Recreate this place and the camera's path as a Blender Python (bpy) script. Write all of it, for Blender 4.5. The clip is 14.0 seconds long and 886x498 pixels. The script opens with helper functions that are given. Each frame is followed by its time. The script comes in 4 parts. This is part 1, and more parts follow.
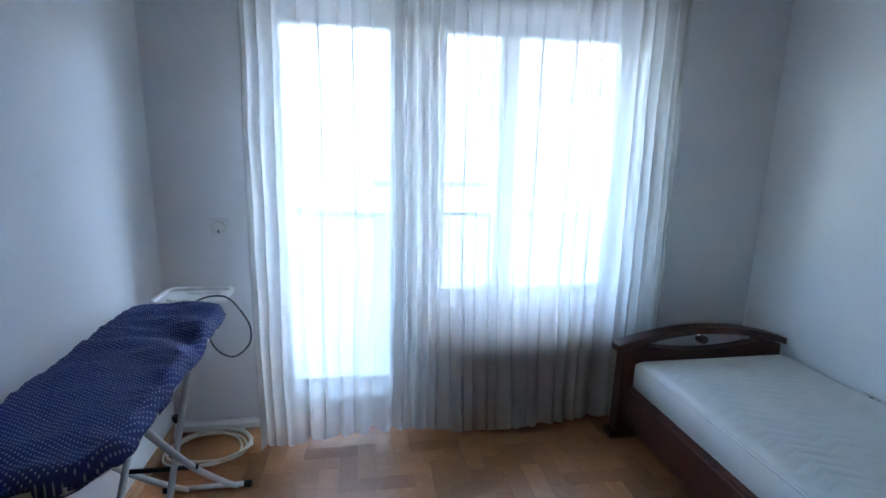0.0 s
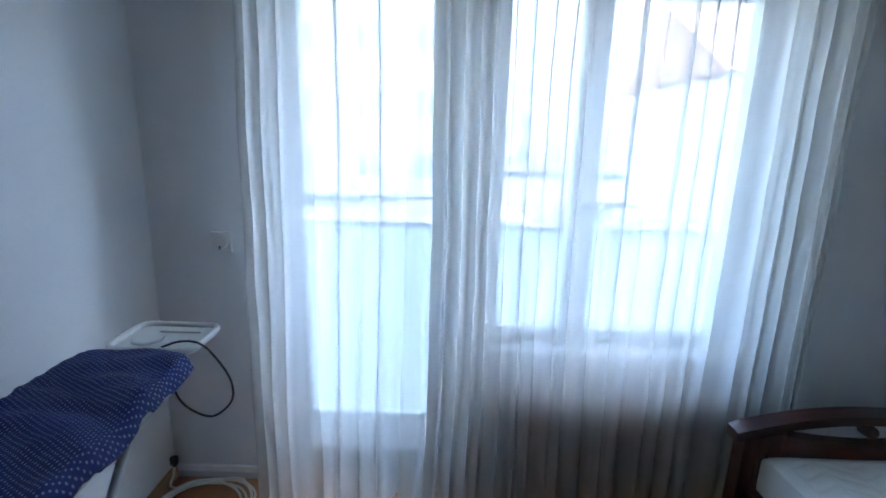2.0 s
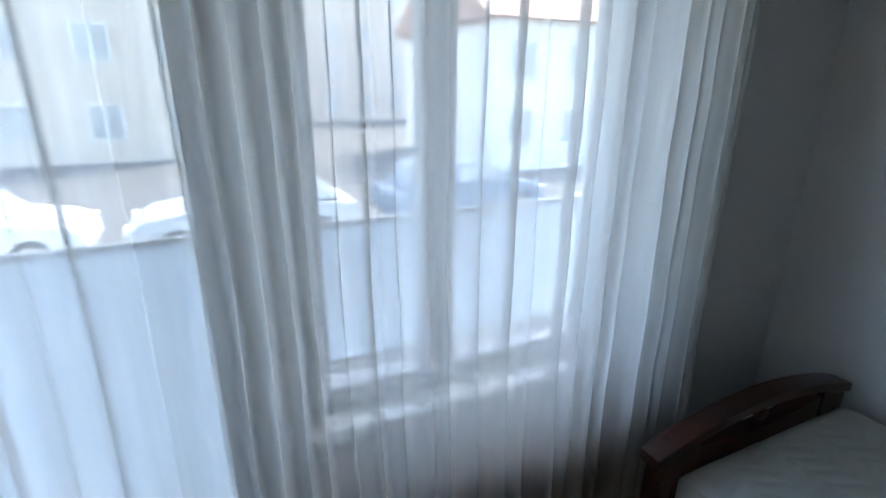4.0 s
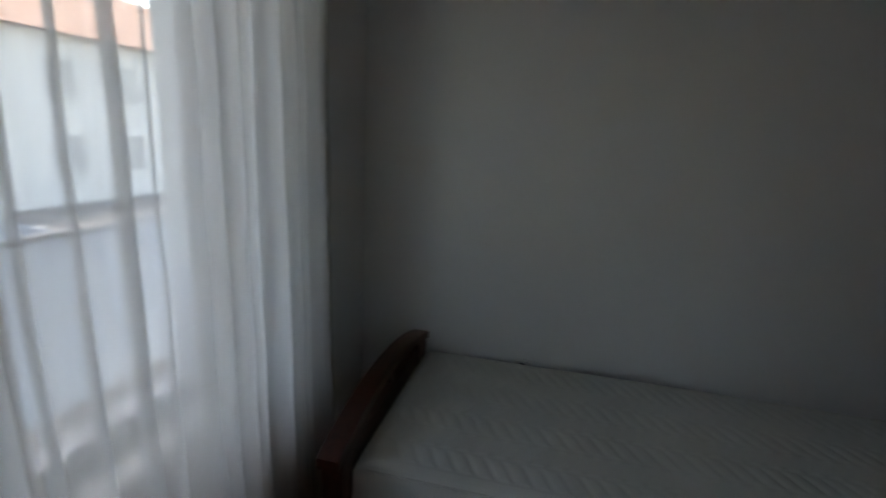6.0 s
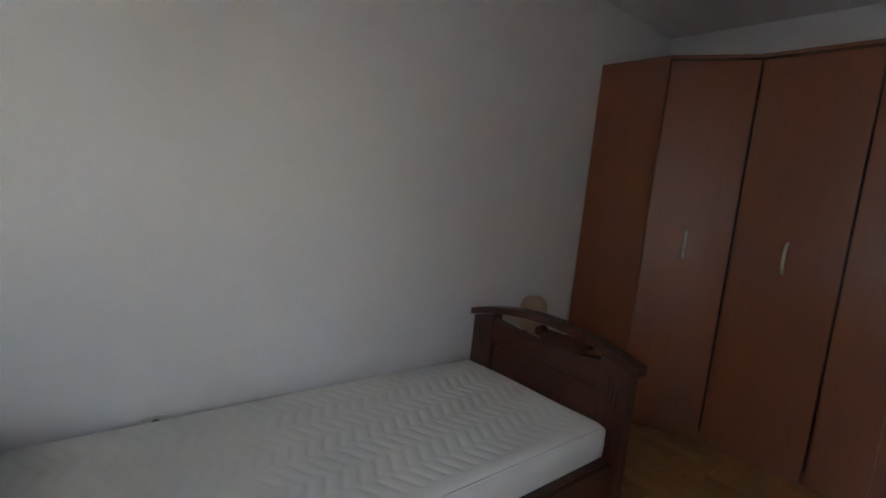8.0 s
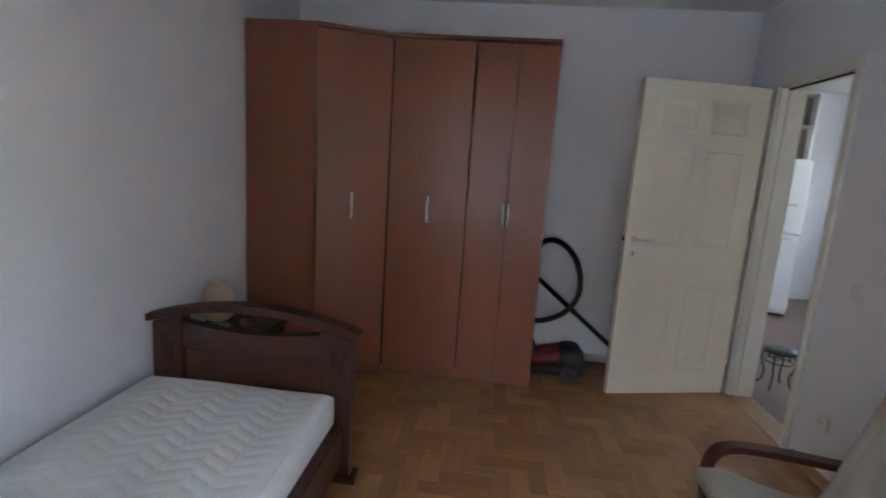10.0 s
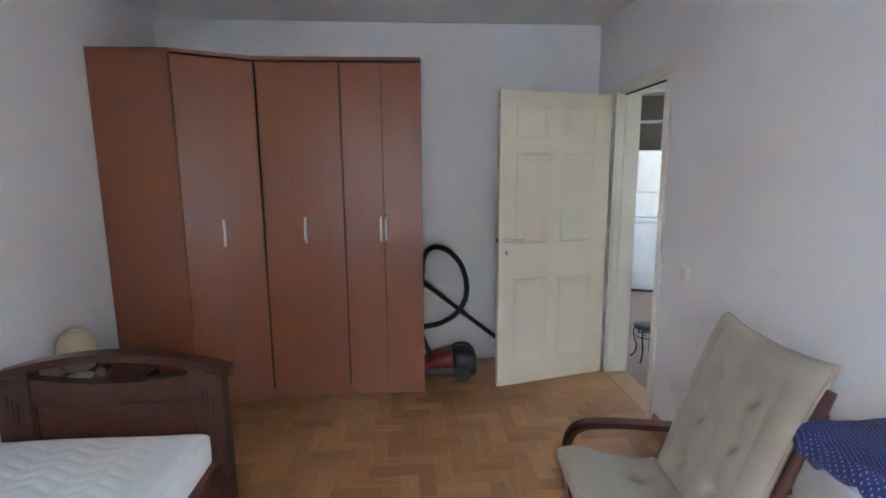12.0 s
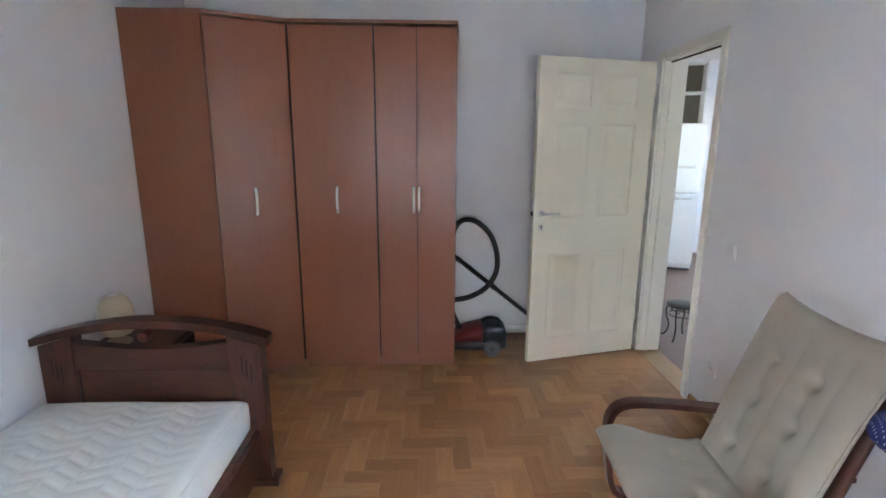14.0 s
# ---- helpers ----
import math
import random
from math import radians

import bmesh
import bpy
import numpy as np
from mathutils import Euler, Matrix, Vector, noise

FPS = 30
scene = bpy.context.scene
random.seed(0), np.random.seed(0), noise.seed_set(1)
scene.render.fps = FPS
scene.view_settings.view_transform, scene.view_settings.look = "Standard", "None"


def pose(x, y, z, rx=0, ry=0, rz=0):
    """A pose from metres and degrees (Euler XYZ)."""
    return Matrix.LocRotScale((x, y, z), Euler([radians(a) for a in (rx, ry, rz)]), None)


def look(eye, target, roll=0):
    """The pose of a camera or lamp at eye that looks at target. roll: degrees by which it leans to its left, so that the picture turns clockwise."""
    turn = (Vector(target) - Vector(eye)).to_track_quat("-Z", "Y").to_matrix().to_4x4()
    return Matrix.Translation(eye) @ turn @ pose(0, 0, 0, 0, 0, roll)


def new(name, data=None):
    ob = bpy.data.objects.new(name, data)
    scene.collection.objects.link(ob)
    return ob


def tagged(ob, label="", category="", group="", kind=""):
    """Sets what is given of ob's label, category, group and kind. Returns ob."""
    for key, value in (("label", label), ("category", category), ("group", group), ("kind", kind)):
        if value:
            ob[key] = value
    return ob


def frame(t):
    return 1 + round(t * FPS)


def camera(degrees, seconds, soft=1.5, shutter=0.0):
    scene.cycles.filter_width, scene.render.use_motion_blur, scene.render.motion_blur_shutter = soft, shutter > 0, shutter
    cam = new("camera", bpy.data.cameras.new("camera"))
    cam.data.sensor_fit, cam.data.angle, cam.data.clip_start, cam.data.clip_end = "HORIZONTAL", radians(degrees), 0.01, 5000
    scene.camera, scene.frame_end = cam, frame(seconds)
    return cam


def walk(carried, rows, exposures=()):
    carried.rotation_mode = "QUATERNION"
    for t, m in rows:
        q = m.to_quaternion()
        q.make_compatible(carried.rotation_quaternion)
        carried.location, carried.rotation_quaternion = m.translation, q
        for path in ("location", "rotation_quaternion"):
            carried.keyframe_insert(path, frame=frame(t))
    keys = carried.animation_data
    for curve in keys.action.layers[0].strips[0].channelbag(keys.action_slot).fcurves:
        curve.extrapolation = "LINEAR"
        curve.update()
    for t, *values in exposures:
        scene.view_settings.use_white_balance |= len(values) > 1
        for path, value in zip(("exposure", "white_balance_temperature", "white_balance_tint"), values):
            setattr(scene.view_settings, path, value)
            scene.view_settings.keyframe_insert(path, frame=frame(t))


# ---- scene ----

# ---- camera and walk ----
cam = camera(84.7, 14.0, soft=1.6, shutter=0.4)
PATH = [
    (0, look((0.973, 1.597, 1.467), (1.296, 3.530, 1.064), 1.3)),
    (0.5, look((0.970, 1.733, 1.474), (1.269, 3.662, 1.039), 1.7)),
    (1, look((1.013, 1.888, 1.486), (1.243, 3.823, 1.037), 1.4)),
    (1.5, look((1.151, 2.034, 1.519), (1.190, 3.982, 1.066), 1.7)),
    (2, look((1.172, 2.180, 1.514), (1.168, 4.128, 1.058), 1.7)),
    (2.2, look((1.175, 2.245, 1.516), (1.213, 4.191, 1.057), 1.9)),
    (4.5, look((1.202, 3.077, 1.545), (2.242, 4.649, 0.876), 1.5)),
    (5, look((1.271, 3.129, 1.484), (2.595, 4.502, 0.882), 2.6)),
    (5.5, look((1.249, 3.150, 1.449), (2.886, 4.164, 0.909), 2.3)),
    (6, look((1.150, 3.210, 1.425), (3.046, 3.637, 0.955), 3.0)),
    (6.5, look((1.118, 3.267, 1.366), (3.069, 3.083, 0.964), 4.0)),
    (7, look((1.096, 3.417, 1.262), (2.953, 2.726, 0.988), 5.8)),
    (9.3, look((1.752, 3.672, 1.440), (2.462, 1.830, 1.108), 5.3)),
    (9.5, look((1.752, 3.680, 1.437), (2.262, 1.773, 1.110), 5.1)),
    (10, look((1.722, 3.718, 1.445), (1.908, 1.757, 1.100), 3.7)),
    (10.5, look((1.581, 3.756, 1.494), (1.536, 1.789, 1.132), 2.4)),
    (11, look((1.476, 3.781, 1.488), (1.264, 1.819, 1.162), 1.4)),
    (11.5, look((1.455, 3.788, 1.501), (1.224, 1.827, 1.183), 0.3)),
    (12, look((1.471, 3.783, 1.524), (1.334, 1.814, 1.203), -0.4)),
    (12.5, look((1.489, 3.775, 1.537), (1.387, 1.802, 1.228), -0.6)),
    (13, look((1.522, 3.768, 1.542), (1.437, 1.794, 1.236), -0.4)),
    (13.5, look((1.559, 3.751, 1.533), (1.489, 1.784, 1.177), -0.0)),
    (14, look((1.573, 3.717, 1.505), (1.505, 1.764, 1.078), 0.3)),
]
EXPOSURES = [(0, 5.05, 6000, 3), (2.2, 4.45, 6000, 3), (4.4, 3.5, 7100, 4), (5.5, 2.95, 7900, 6), (6.5, 3.2, 9000, 11), (7.2, 4.0, 9400, 14), (9.3, 5.05, 8100, 16), (10.0, 5.4, 7850, 16), (11.0, 5.8, 7750, 14.5), (12.5, 6.28, 7800, 13.5), (14, 6.36, 7800, 13.5)]
walk(cam, PATH, EXPOSURES)

# ---- light ----
world = bpy.data.worlds.new("world")
scene.world = world
world.use_nodes = True
wn = world.node_tree
sky = wn.nodes.new("ShaderNodeTexSky")
sky.sky_type, sky.sun_disc = "NISHITA", False
sky.sun_elevation, sky.sun_rotation = radians(54), radians(56)
wn.links.new(sky.outputs[0], wn.nodes["Background"].inputs[0])
wn.nodes["Background"].inputs[1].default_value = 0.15
sun = new("sun", bpy.data.lights.new("sun", "SUN"))
sun.data.energy, sun.data.angle, sun.data.color = 1.3, radians(12), (1.0, 0.95, 0.88)
sun.matrix_world = look((18, 16, 30), (0, 4, 0))


# ---- materials ----
class Mat:
    """A node material with a short way to wire it."""

    def __init__(self, name, color=(0.8, 0.8, 0.8), rough=0.5, metal=0.0):
        self.m = bpy.data.materials.new(name)
        self.m.use_nodes = True
        self.t = self.m.node_tree
        self.b = self.t.nodes["Principled BSDF"]
        self.b.inputs["Base Color"].default_value = (*color, 1)
        self.b.inputs["Roughness"].default_value = rough
        self.b.inputs["Metallic"].default_value = metal
        self.color = color

    def node(self, kind, **values):
        n = self.t.nodes.new(kind)
        for k, v in values.items():
            n.inputs[k.replace("_", " ")].default_value = v
        return n

    def link(self, a, b):
        self.t.links.new(a, b)

    def coords(self, scale=(1, 1, 1), rot=(0, 0, 0)):
        c, m = self.t.nodes.new("ShaderNodeTexCoord"), self.t.nodes.new("ShaderNodeMapping")
        m.inputs["Scale"].default_value, m.inputs["Rotation"].default_value = scale, rot
        self.link(c.outputs["Object"], m.inputs["Vector"])
        return m.outputs[0]

    def noise(self, scale, detail=3.0, vec=None, rough=0.5):
        n = self.node("ShaderNodeTexNoise", Scale=scale, Detail=detail, Roughness=rough)
        if vec is not None:
            self.link(vec, n.inputs["Vector"])
        return n.outputs[0]

    def ramp(self, fac, stops):
        r = self.t.nodes.new("ShaderNodeValToRGB")
        while len(r.color_ramp.elements) < len(stops):
            r.color_ramp.elements.new(0.5)
        for e, (p, c) in zip(r.color_ramp.elements, stops):
            e.position, e.color = p, (*c, 1)
        self.link(fac, r.inputs[0])
        return r.outputs[0]

    def mix(self, fac, a, b, kind="MIX"):
        n = self.t.nodes.new("ShaderNodeMix")
        n.data_type, n.blend_type = "RGBA", kind
        for value, slot in ((fac, 0), (a, 6), (b, 7)):
            if hasattr(value, "links"):
                self.link(value, n.inputs[slot])
            else:
                n.inputs[slot].default_value = value if slot == 0 else (*value, 1)
        return n.outputs[2]

    def base(self, out):
        self.link(out, self.b.inputs["Base Color"])
        return self

    def rough(self, fac, lo, hi):
        r = self.t.nodes.new("ShaderNodeMapRange")
        r.inputs[3].default_value, r.inputs[4].default_value = lo, hi
        self.link(fac, r.inputs[0])
        self.link(r.outputs[0], self.b.inputs["Roughness"])
        return self

    def bump(self, fac, strength=0.2, distance=0.002):
        n = self.node("ShaderNodeBump", Strength=strength, Distance=distance)
        self.link(fac, n.inputs["Height"])
        self.link(n.outputs[0], self.b.inputs["Normal"])
        return self


def shade(c, k):
    return tuple(min(1.0, v * k) for v in c)


def painted(name, color, rough=0.6, vary=0.05, grain=120.0, bump=0.15):
    m = Mat(name, color, rough)
    big, fine = m.noise(1.7, 4, m.coords()), m.noise(grain, 3, m.coords())
    m.base(m.ramp(big, [(0.3, shade(color, 1 - vary)), (0.7, shade(color, 1 + vary))]))
    m.rough(fine, rough - 0.08, rough + 0.08)
    return m.bump(fine, bump, 0.0015)


def wooden(name, dark, light, rough=0.4, scale=(14, 14, 1.2), vary=0.0, grain=1.0):
    """Wood whose grain runs along the object's z, or as scale says."""
    m = Mat(name, light, rough)
    v = m.coords(scale)
    wide, fine = m.noise(2.2 * grain, 5, v, 0.6), m.noise(11 * grain, 4, v, 0.6)
    c = m.mix(0.45, m.ramp(wide, [(0.3, dark), (0.72, light)]), m.ramp(fine, [(0.3, dark), (0.7, light)]))
    if vary:
        o = m.t.nodes.new("ShaderNodeObjectInfo")
        c = m.mix(1.0, c, m.ramp(o.outputs["Random"], [(0.0, (1 - vary,) * 3), (0.5, (1.0, 0.96, 0.9)), (1.0, (1.0, 1.0, 1.0))]), "MULTIPLY")
    m.base(c).rough(fine, rough - 0.06, rough + 0.1)
    return m.bump(fine, 0.12, 0.001)


def cloth(name, color, weave=900.0, vary=0.08, bump=0.3, rough=0.9):
    m = Mat(name, color, rough)
    big, fine = m.noise(6, 4, m.coords()), m.noise(weave, 2, m.coords())
    m.base(m.ramp(big, [(0.3, shade(color, 1 - vary)), (0.7, shade(color, 1 + vary))]))
    m.b.inputs["Sheen Weight"].default_value = 0.2
    return m.bump(fine, bump, 0.0008)


def metal(name, color, rough):
    m = Mat(name, color, rough, 1.0)
    n = m.noise(60, 3, m.coords())
    return m.rough(n, rough - 0.06, rough + 0.1)


M_WALL = painted("wall_paint", (0.83, 0.835, 0.845), 0.85, 0.025, 160, 0.2).m
M_CEIL = painted("ceiling_paint", (0.85, 0.85, 0.85), 0.9, 0.02).m


def parquet_material(name, island):
    m = Mat(name, (0.45, 0.28, 0.13), 0.32)
    o = m.t.nodes.new("ShaderNodeNewGeometry" if island else "ShaderNodeObjectInfo")
    r = o.outputs["Random Per Island" if island else "Random"]
    scale = m.t.nodes.new("ShaderNodeVectorMath")
    scale.operation = "SCALE"
    scale.inputs[0].default_value = (17.0, 31.0, 5.0)
    m.link(r, scale.inputs["Scale"])
    add = m.t.nodes.new("ShaderNodeVectorMath")
    m.link(m.coords((26, 2.6, 26) if not island else (9, 9, 9)), add.inputs[0])
    m.link(scale.outputs[0], add.inputs[1])
    wide, fine = m.noise(1.6, 5, add.outputs[0], 0.6), m.noise(8, 4, add.outputs[0], 0.6)
    dark, light = (0.335, 0.148, 0.061), (0.490, 0.250, 0.114)
    c = m.mix(0.45, m.ramp(wide, [(0.3, dark), (0.72, light)]), m.ramp(fine, [(0.3, dark), (0.7, light)]))
    tone = m.ramp(r, [(0.0, (0.70, 0.62, 0.56)), (0.25, (0.87, 0.82, 0.77)), (0.6, (0.96, 0.93, 0.89)), (1.0, (1.12, 1.10, 1.05))])
    m.base(m.mix(1.0, c, tone, "MULTIPLY"))
    m.rough(m.noise(3, 4, m.coords()), 0.24, 0.46)
    return m.bump(fine, 0.08, 0.001).m


M_STRIP, M_STRIP_REST = parquet_material("parquet_oak", False), parquet_material("parquet_oak_rest", True)
M_JOINT = painted("parquet_joint", (0.17, 0.10, 0.05), 0.7, 0.1).m
M_SKIRT = wooden("skirting_oak", (0.34, 0.19, 0.09), (0.48, 0.30, 0.15), 0.4, (2, 2, 20)).m
M_CHERRY = wooden("cherry_laminate", (0.250, 0.083, 0.043), (0.286, 0.097, 0.051), 0.28, (16, 16, 0.9)).m
M_CHERRY_EDGE = wooden("cherry_edge", (0.22, 0.085, 0.045), (0.28, 0.115, 0.06), 0.4, (16, 16, 0.9)).m
# near-black for shade painted into seams and grooves, and for seal rubber
M_SHADE_SEAL = painted("gap_shade_and_seal", (0.02, 0.012, 0.01), 0.8, 0.1).m
M_BED = wooden("dark_stained_pine", (0.019, 0.006, 0.004), (0.112, 0.028, 0.015), 0.32, (3, 16, 16)).m
M_BEDV = wooden("dark_stained_pine_upright", (0.019, 0.006, 0.004), (0.110, 0.027, 0.015), 0.32, (16, 16, 3)).m
M_CHAIRWOOD = wooden("mahogany_bentwood", (0.055, 0.016, 0.010), (0.11, 0.030, 0.018), 0.3, (14, 14, 14)).m
M_CREAM = painted("cream_enamel", (0.82, 0.765, 0.62), 0.35, 0.02, 200, 0.05).m
M_FRAME = painted("ivory_enamel", (0.82, 0.79, 0.71), 0.35, 0.02, 200, 0.05).m
M_WHITE = painted("white_enamel", (0.80, 0.80, 0.78), 0.4, 0.02, 200, 0.05).m
M_PVC = painted("white_pvc", (0.80, 0.82, 0.84), 0.3, 0.01, 200, 0.02).m
M_PLASTIC = painted("white_plastic", (0.78, 0.78, 0.76), 0.35, 0.02, 300, 0.04).m
M_ZINC = painted("dull_zinc", (0.40, 0.41, 0.42), 0.55, 0.1, 60, 0.1).m
M_STEEL = metal("brushed_nickel", (0.72, 0.70, 0.67), 0.28).m
M_BLACK = painted("black_plastic", (0.018, 0.018, 0.02), 0.4, 0.2, 300, 0.1).m
M_RUBBER = painted("dark_rubber", (0.03, 0.03, 0.033), 0.6, 0.2, 300, 0.1).m
M_RED = painted("red_plastic", (0.17, 0.012, 0.013), 0.3, 0.1, 300, 0.05).m
M_GREY = painted("grey_plastic", (0.06, 0.06, 0.064), 0.45, 0.1, 300, 0.05).m
M_LEG = painted("pale_grey_steel_tube", (0.55, 0.56, 0.58), 0.35, 0.04, 300, 0.05).m
M_IRON = painted("dark_wrought_iron", (0.03, 0.024, 0.02), 0.45, 0.2, 200, 0.2).m
M_CUSHION = cloth("beige_cotton", (0.345, 0.30, 0.235), 700, 0.05).m
M_CABLE = painted("white_cable", (0.70, 0.67, 0.60), 0.5, 0.05).m
M_CORD = painted("dark_cord", (0.05, 0.05, 0.055), 0.5, 0.1).m
M_LAMP = cloth("cream_lamp_shade", (0.50, 0.40, 0.27), 300, 0.05).m
M_RAD = painted("radiator_enamel", (0.20, 0.145, 0.11), 0.4, 0.03).m


def mattress_material():
    m = Mat("quilted_ticking", (0.70, 0.71, 0.68), 0.85)
    fine = m.noise(700, 2, m.coords())
    big = m.noise(5, 3, m.coords())
    m.base(m.ramp(big, [(0.3, (0.68, 0.69, 0.66)), (0.7, (0.74, 0.75, 0.72))]))
    return m.bump(fine, 0.25, 0.0008).m


M_TICK = mattress_material()


def dotted_material():
    """Navy cotton with rows of small white dots."""
    m = Mat("navy_dotted_cotton", (0.012, 0.020, 0.11), 0.85)
    uv, turn = m.t.nodes.new("ShaderNodeUVMap"), m.t.nodes.new("ShaderNodeMapping")
    uv.uv_map = "cloth"
    turn.inputs["Scale"].default_value, turn.inputs["Rotation"].default_value = (98, 98, 1), (0, 0, radians(28))
    m.link(uv.outputs[0], turn.inputs["Vector"])
    v = turn.outputs[0]
    w = m.node("ShaderNodeTexVoronoi", Scale=1.0, Randomness=0.06)
    w.voronoi_dimensions = "2D"
    m.link(v, w.inputs["Vector"])
    dots = m.ramp(w.outputs["Distance"], [(0.12, (1, 1, 1)), (0.21, (0, 0, 0))])
    big = m.ramp(m.noise(9, 4, m.coords()), [(0.3, (0.013, 0.022, 0.110)), (0.7, (0.022, 0.036, 0.165))])
    m.base(m.mix(dots, big, (0.32, 0.35, 0.46)))
    return m.bump(m.noise(800, 2, m.coords()), 0.25, 0.0008).m


M_NAVY = dotted_material()


def sheer_material():
    m = Mat("sheer_voile", (0.86, 0.87, 0.88), 0.9)
    t = m.t
    out = t.nodes["Material Output"]
    clear, thin, face = t.nodes.new("ShaderNodeBsdfTransparent"), t.nodes.new("ShaderNodeBsdfTranslucent"), t.nodes.new("ShaderNodeBsdfDiffuse")
    thin.inputs[0].default_value = face.inputs[0].default_value = (0.82, 0.805, 0.775, 1)
    a, b = t.nodes.new("ShaderNodeMixShader"), t.nodes.new("ShaderNodeMixShader")
    a.inputs[0].default_value = 0.52
    m.link(thin.outputs[0], a.inputs[1])
    m.link(face.outputs[0], a.inputs[2])
    weave = m.noise(40, 3, m.coords((1, 1, 0.05)))
    r = t.nodes.new("ShaderNodeMapRange")
    r.inputs[3].default_value, r.inputs[4].default_value = 0.61, 0.72
    m.link(weave, r.inputs[0])
    m.link(r.outputs[0], b.inputs[0])
    m.link(clear.outputs[0], b.inputs[1])
    m.link(a.outputs[0], b.inputs[2])
    m.link(b.outputs[0], out.inputs[0])
    return m.m


M_SHEER = sheer_material()


def glass_material():
    m = Mat("window_glass", (1, 1, 1), 0.02)
    m.b.inputs["Transmission Weight"].default_value = 1.0
    m.b.inputs["IOR"].default_value = 1.05
    return m.m


M_GLASS = glass_material()


def milk_glass_material():
    """Frosted glass that lets daylight through without a view."""
    m = Mat("milky_glass", (0.70, 0.76, 0.82), 0.35)
    t = m.t
    thin, mixed = t.nodes.new("ShaderNodeBsdfTranslucent"), t.nodes.new("ShaderNodeMixShader")
    m.link(m.ramp(m.noise(3, 3, m.coords()), [(0.3, (0.64, 0.71, 0.78)), (0.7, (0.70, 0.76, 0.82))]), thin.inputs[0])
    mixed.inputs[0].default_value = 0.5
    m.link(m.b.outputs[0], mixed.inputs[1])
    m.link(thin.outputs[0], mixed.inputs[2])
    m.link(mixed.outputs[0], t.nodes["Material Output"].inputs[0])
    return m.m


M_MILK = milk_glass_material()


# ---- building helpers ----
def mesh_of(bm, name, mat, smooth=False):
    bmesh.ops.recalc_face_normals(bm, faces=bm.faces)
    me = bpy.data.meshes.new(name)
    bm.to_mesh(me)
    bm.free()
    me.materials.append(mat)
    if smooth:
        for p in me.polygons:
            p.use_smooth = True
    return me


def part(name, bm, mat, parent=None, label="", smooth=False):
    ob = new(name, mesh_of(bm, name, mat, smooth))
    ob.parent = parent
    return tagged(ob, label) if label else ob


def thing(name, x, y, z, label, category, rz=0.0, group="", kind=""):
    ob = new(name)
    ob.matrix_basis = pose(x, y, z, 0, 0, rz)
    return tagged(ob, label, category, group, kind)


def add_box(bm, x0, x1, y0, y1, z0, z1, bevel=0.0, m=None, segs=2):
    made = bmesh.ops.create_cube(bm, size=1)["verts"]
    for v in made:
        v.co = Vector(((x0 + x1) / 2 + v.co.x * (x1 - x0), (y0 + y1) / 2 + v.co.y * (y1 - y0), (z0 + z1) / 2 + v.co.z * (z1 - z0)))
    if m is not None:
        bmesh.ops.transform(bm, matrix=m, verts=made)
    if bevel:
        edges = list({e for v in made for e in v.link_edges})
        bmesh.ops.bevel(bm, geom=edges, offset=bevel, segments=segs, profile=0.6, affect="EDGES")
    return bm


def box(x0, x1, y0, y1, z0, z1, bevel=0.0, m=None):
    return add_box(bmesh.new(), x0, x1, y0, y1, z0, z1, bevel, m)


def add_tube(bm, pts, r, sides=10, flat=1.0, closed=False):
    """A tube along points; r is a radius or one a point; flat squashes it across the second axis."""
    pts = [Vector(p) for p in pts]
    n = len(pts)
    rs = r if isinstance(r, (list, tuple)) else [r] * n
    rings, up = [], None
    for i, p in enumerate(pts):
        a, b = pts[(i - 1) % n] if closed or i else p, pts[(i + 1) % n] if closed or i < n - 1 else p
        t = (b - a).normalized()
        if up is None:
            up = Vector((0, 0, 1)) if abs(t.z) < 0.9 else Vector((1, 0, 0))
        side = t.cross(up).normalized()
        up = side.cross(t).normalized()
        rings.append([bm.verts.new(p + rs[i] * (math.cos(k * math.tau / sides) * side + flat * math.sin(k * math.tau / sides) * up)) for k in range(sides)])
    for i in range(n if closed else n - 1):
        a, b = rings[i], rings[(i + 1) % n]
        for k in range(sides):
            bm.faces.new((a[k], a[(k + 1) % sides], b[(k + 1) % sides], b[k]))
    if not closed:
        bm.faces.new(rings[0][::-1])
        bm.faces.new(rings[-1])
    return bm


def tube(pts, r, sides=10, flat=1.0, closed=False):
    return add_tube(bmesh.new(), pts, r, sides, flat, closed)


def curve_pts(ctrl, steps=8, closed=False):
    """Points on a smooth line through the given ones."""
    c = [Vector(p) for p in ctrl]
    n, out = len(c), []
    for i in range(n if closed else n - 1):
        p0, p1, p2, p3 = (c[(i + k) % n] if closed else c[min(max(i + k, 0), n - 1)] for k in (-1, 0, 1, 2))
        for s in range(steps):
            u = s / steps
            out.append(0.5 * (2 * p1 + (p2 - p0) * u + (2 * p0 - 5 * p1 + 4 * p2 - p3) * u * u + (3 * p1 - p0 - 3 * p2 + p3) * u ** 3))
    return out if closed else out + [c[-1]]


def add_lathe(bm, profile, sides=24, m=None):
    """Turns (radius, height) pairs about z."""
    rings = [[bm.verts.new((r * math.cos(k * math.tau / sides), r * math.sin(k * math.tau / sides), z)) for k in range(sides)] for r, z in profile]
    for a, b in zip(rings, rings[1:]):
        for k in range(sides):
            bm.faces.new((a[k], a[(k + 1) % sides], b[(k + 1) % sides], b[k]))
    bm.faces.new(rings[0][::-1])
    bm.faces.new(rings[-1])
    if m is not None:
        bmesh.ops.transform(bm, matrix=m, verts=[v for r in rings for v in r])
    return bm


def lathe(profile, sides=24, m=None):
    return add_lathe(bmesh.new(), profile, sides, m)


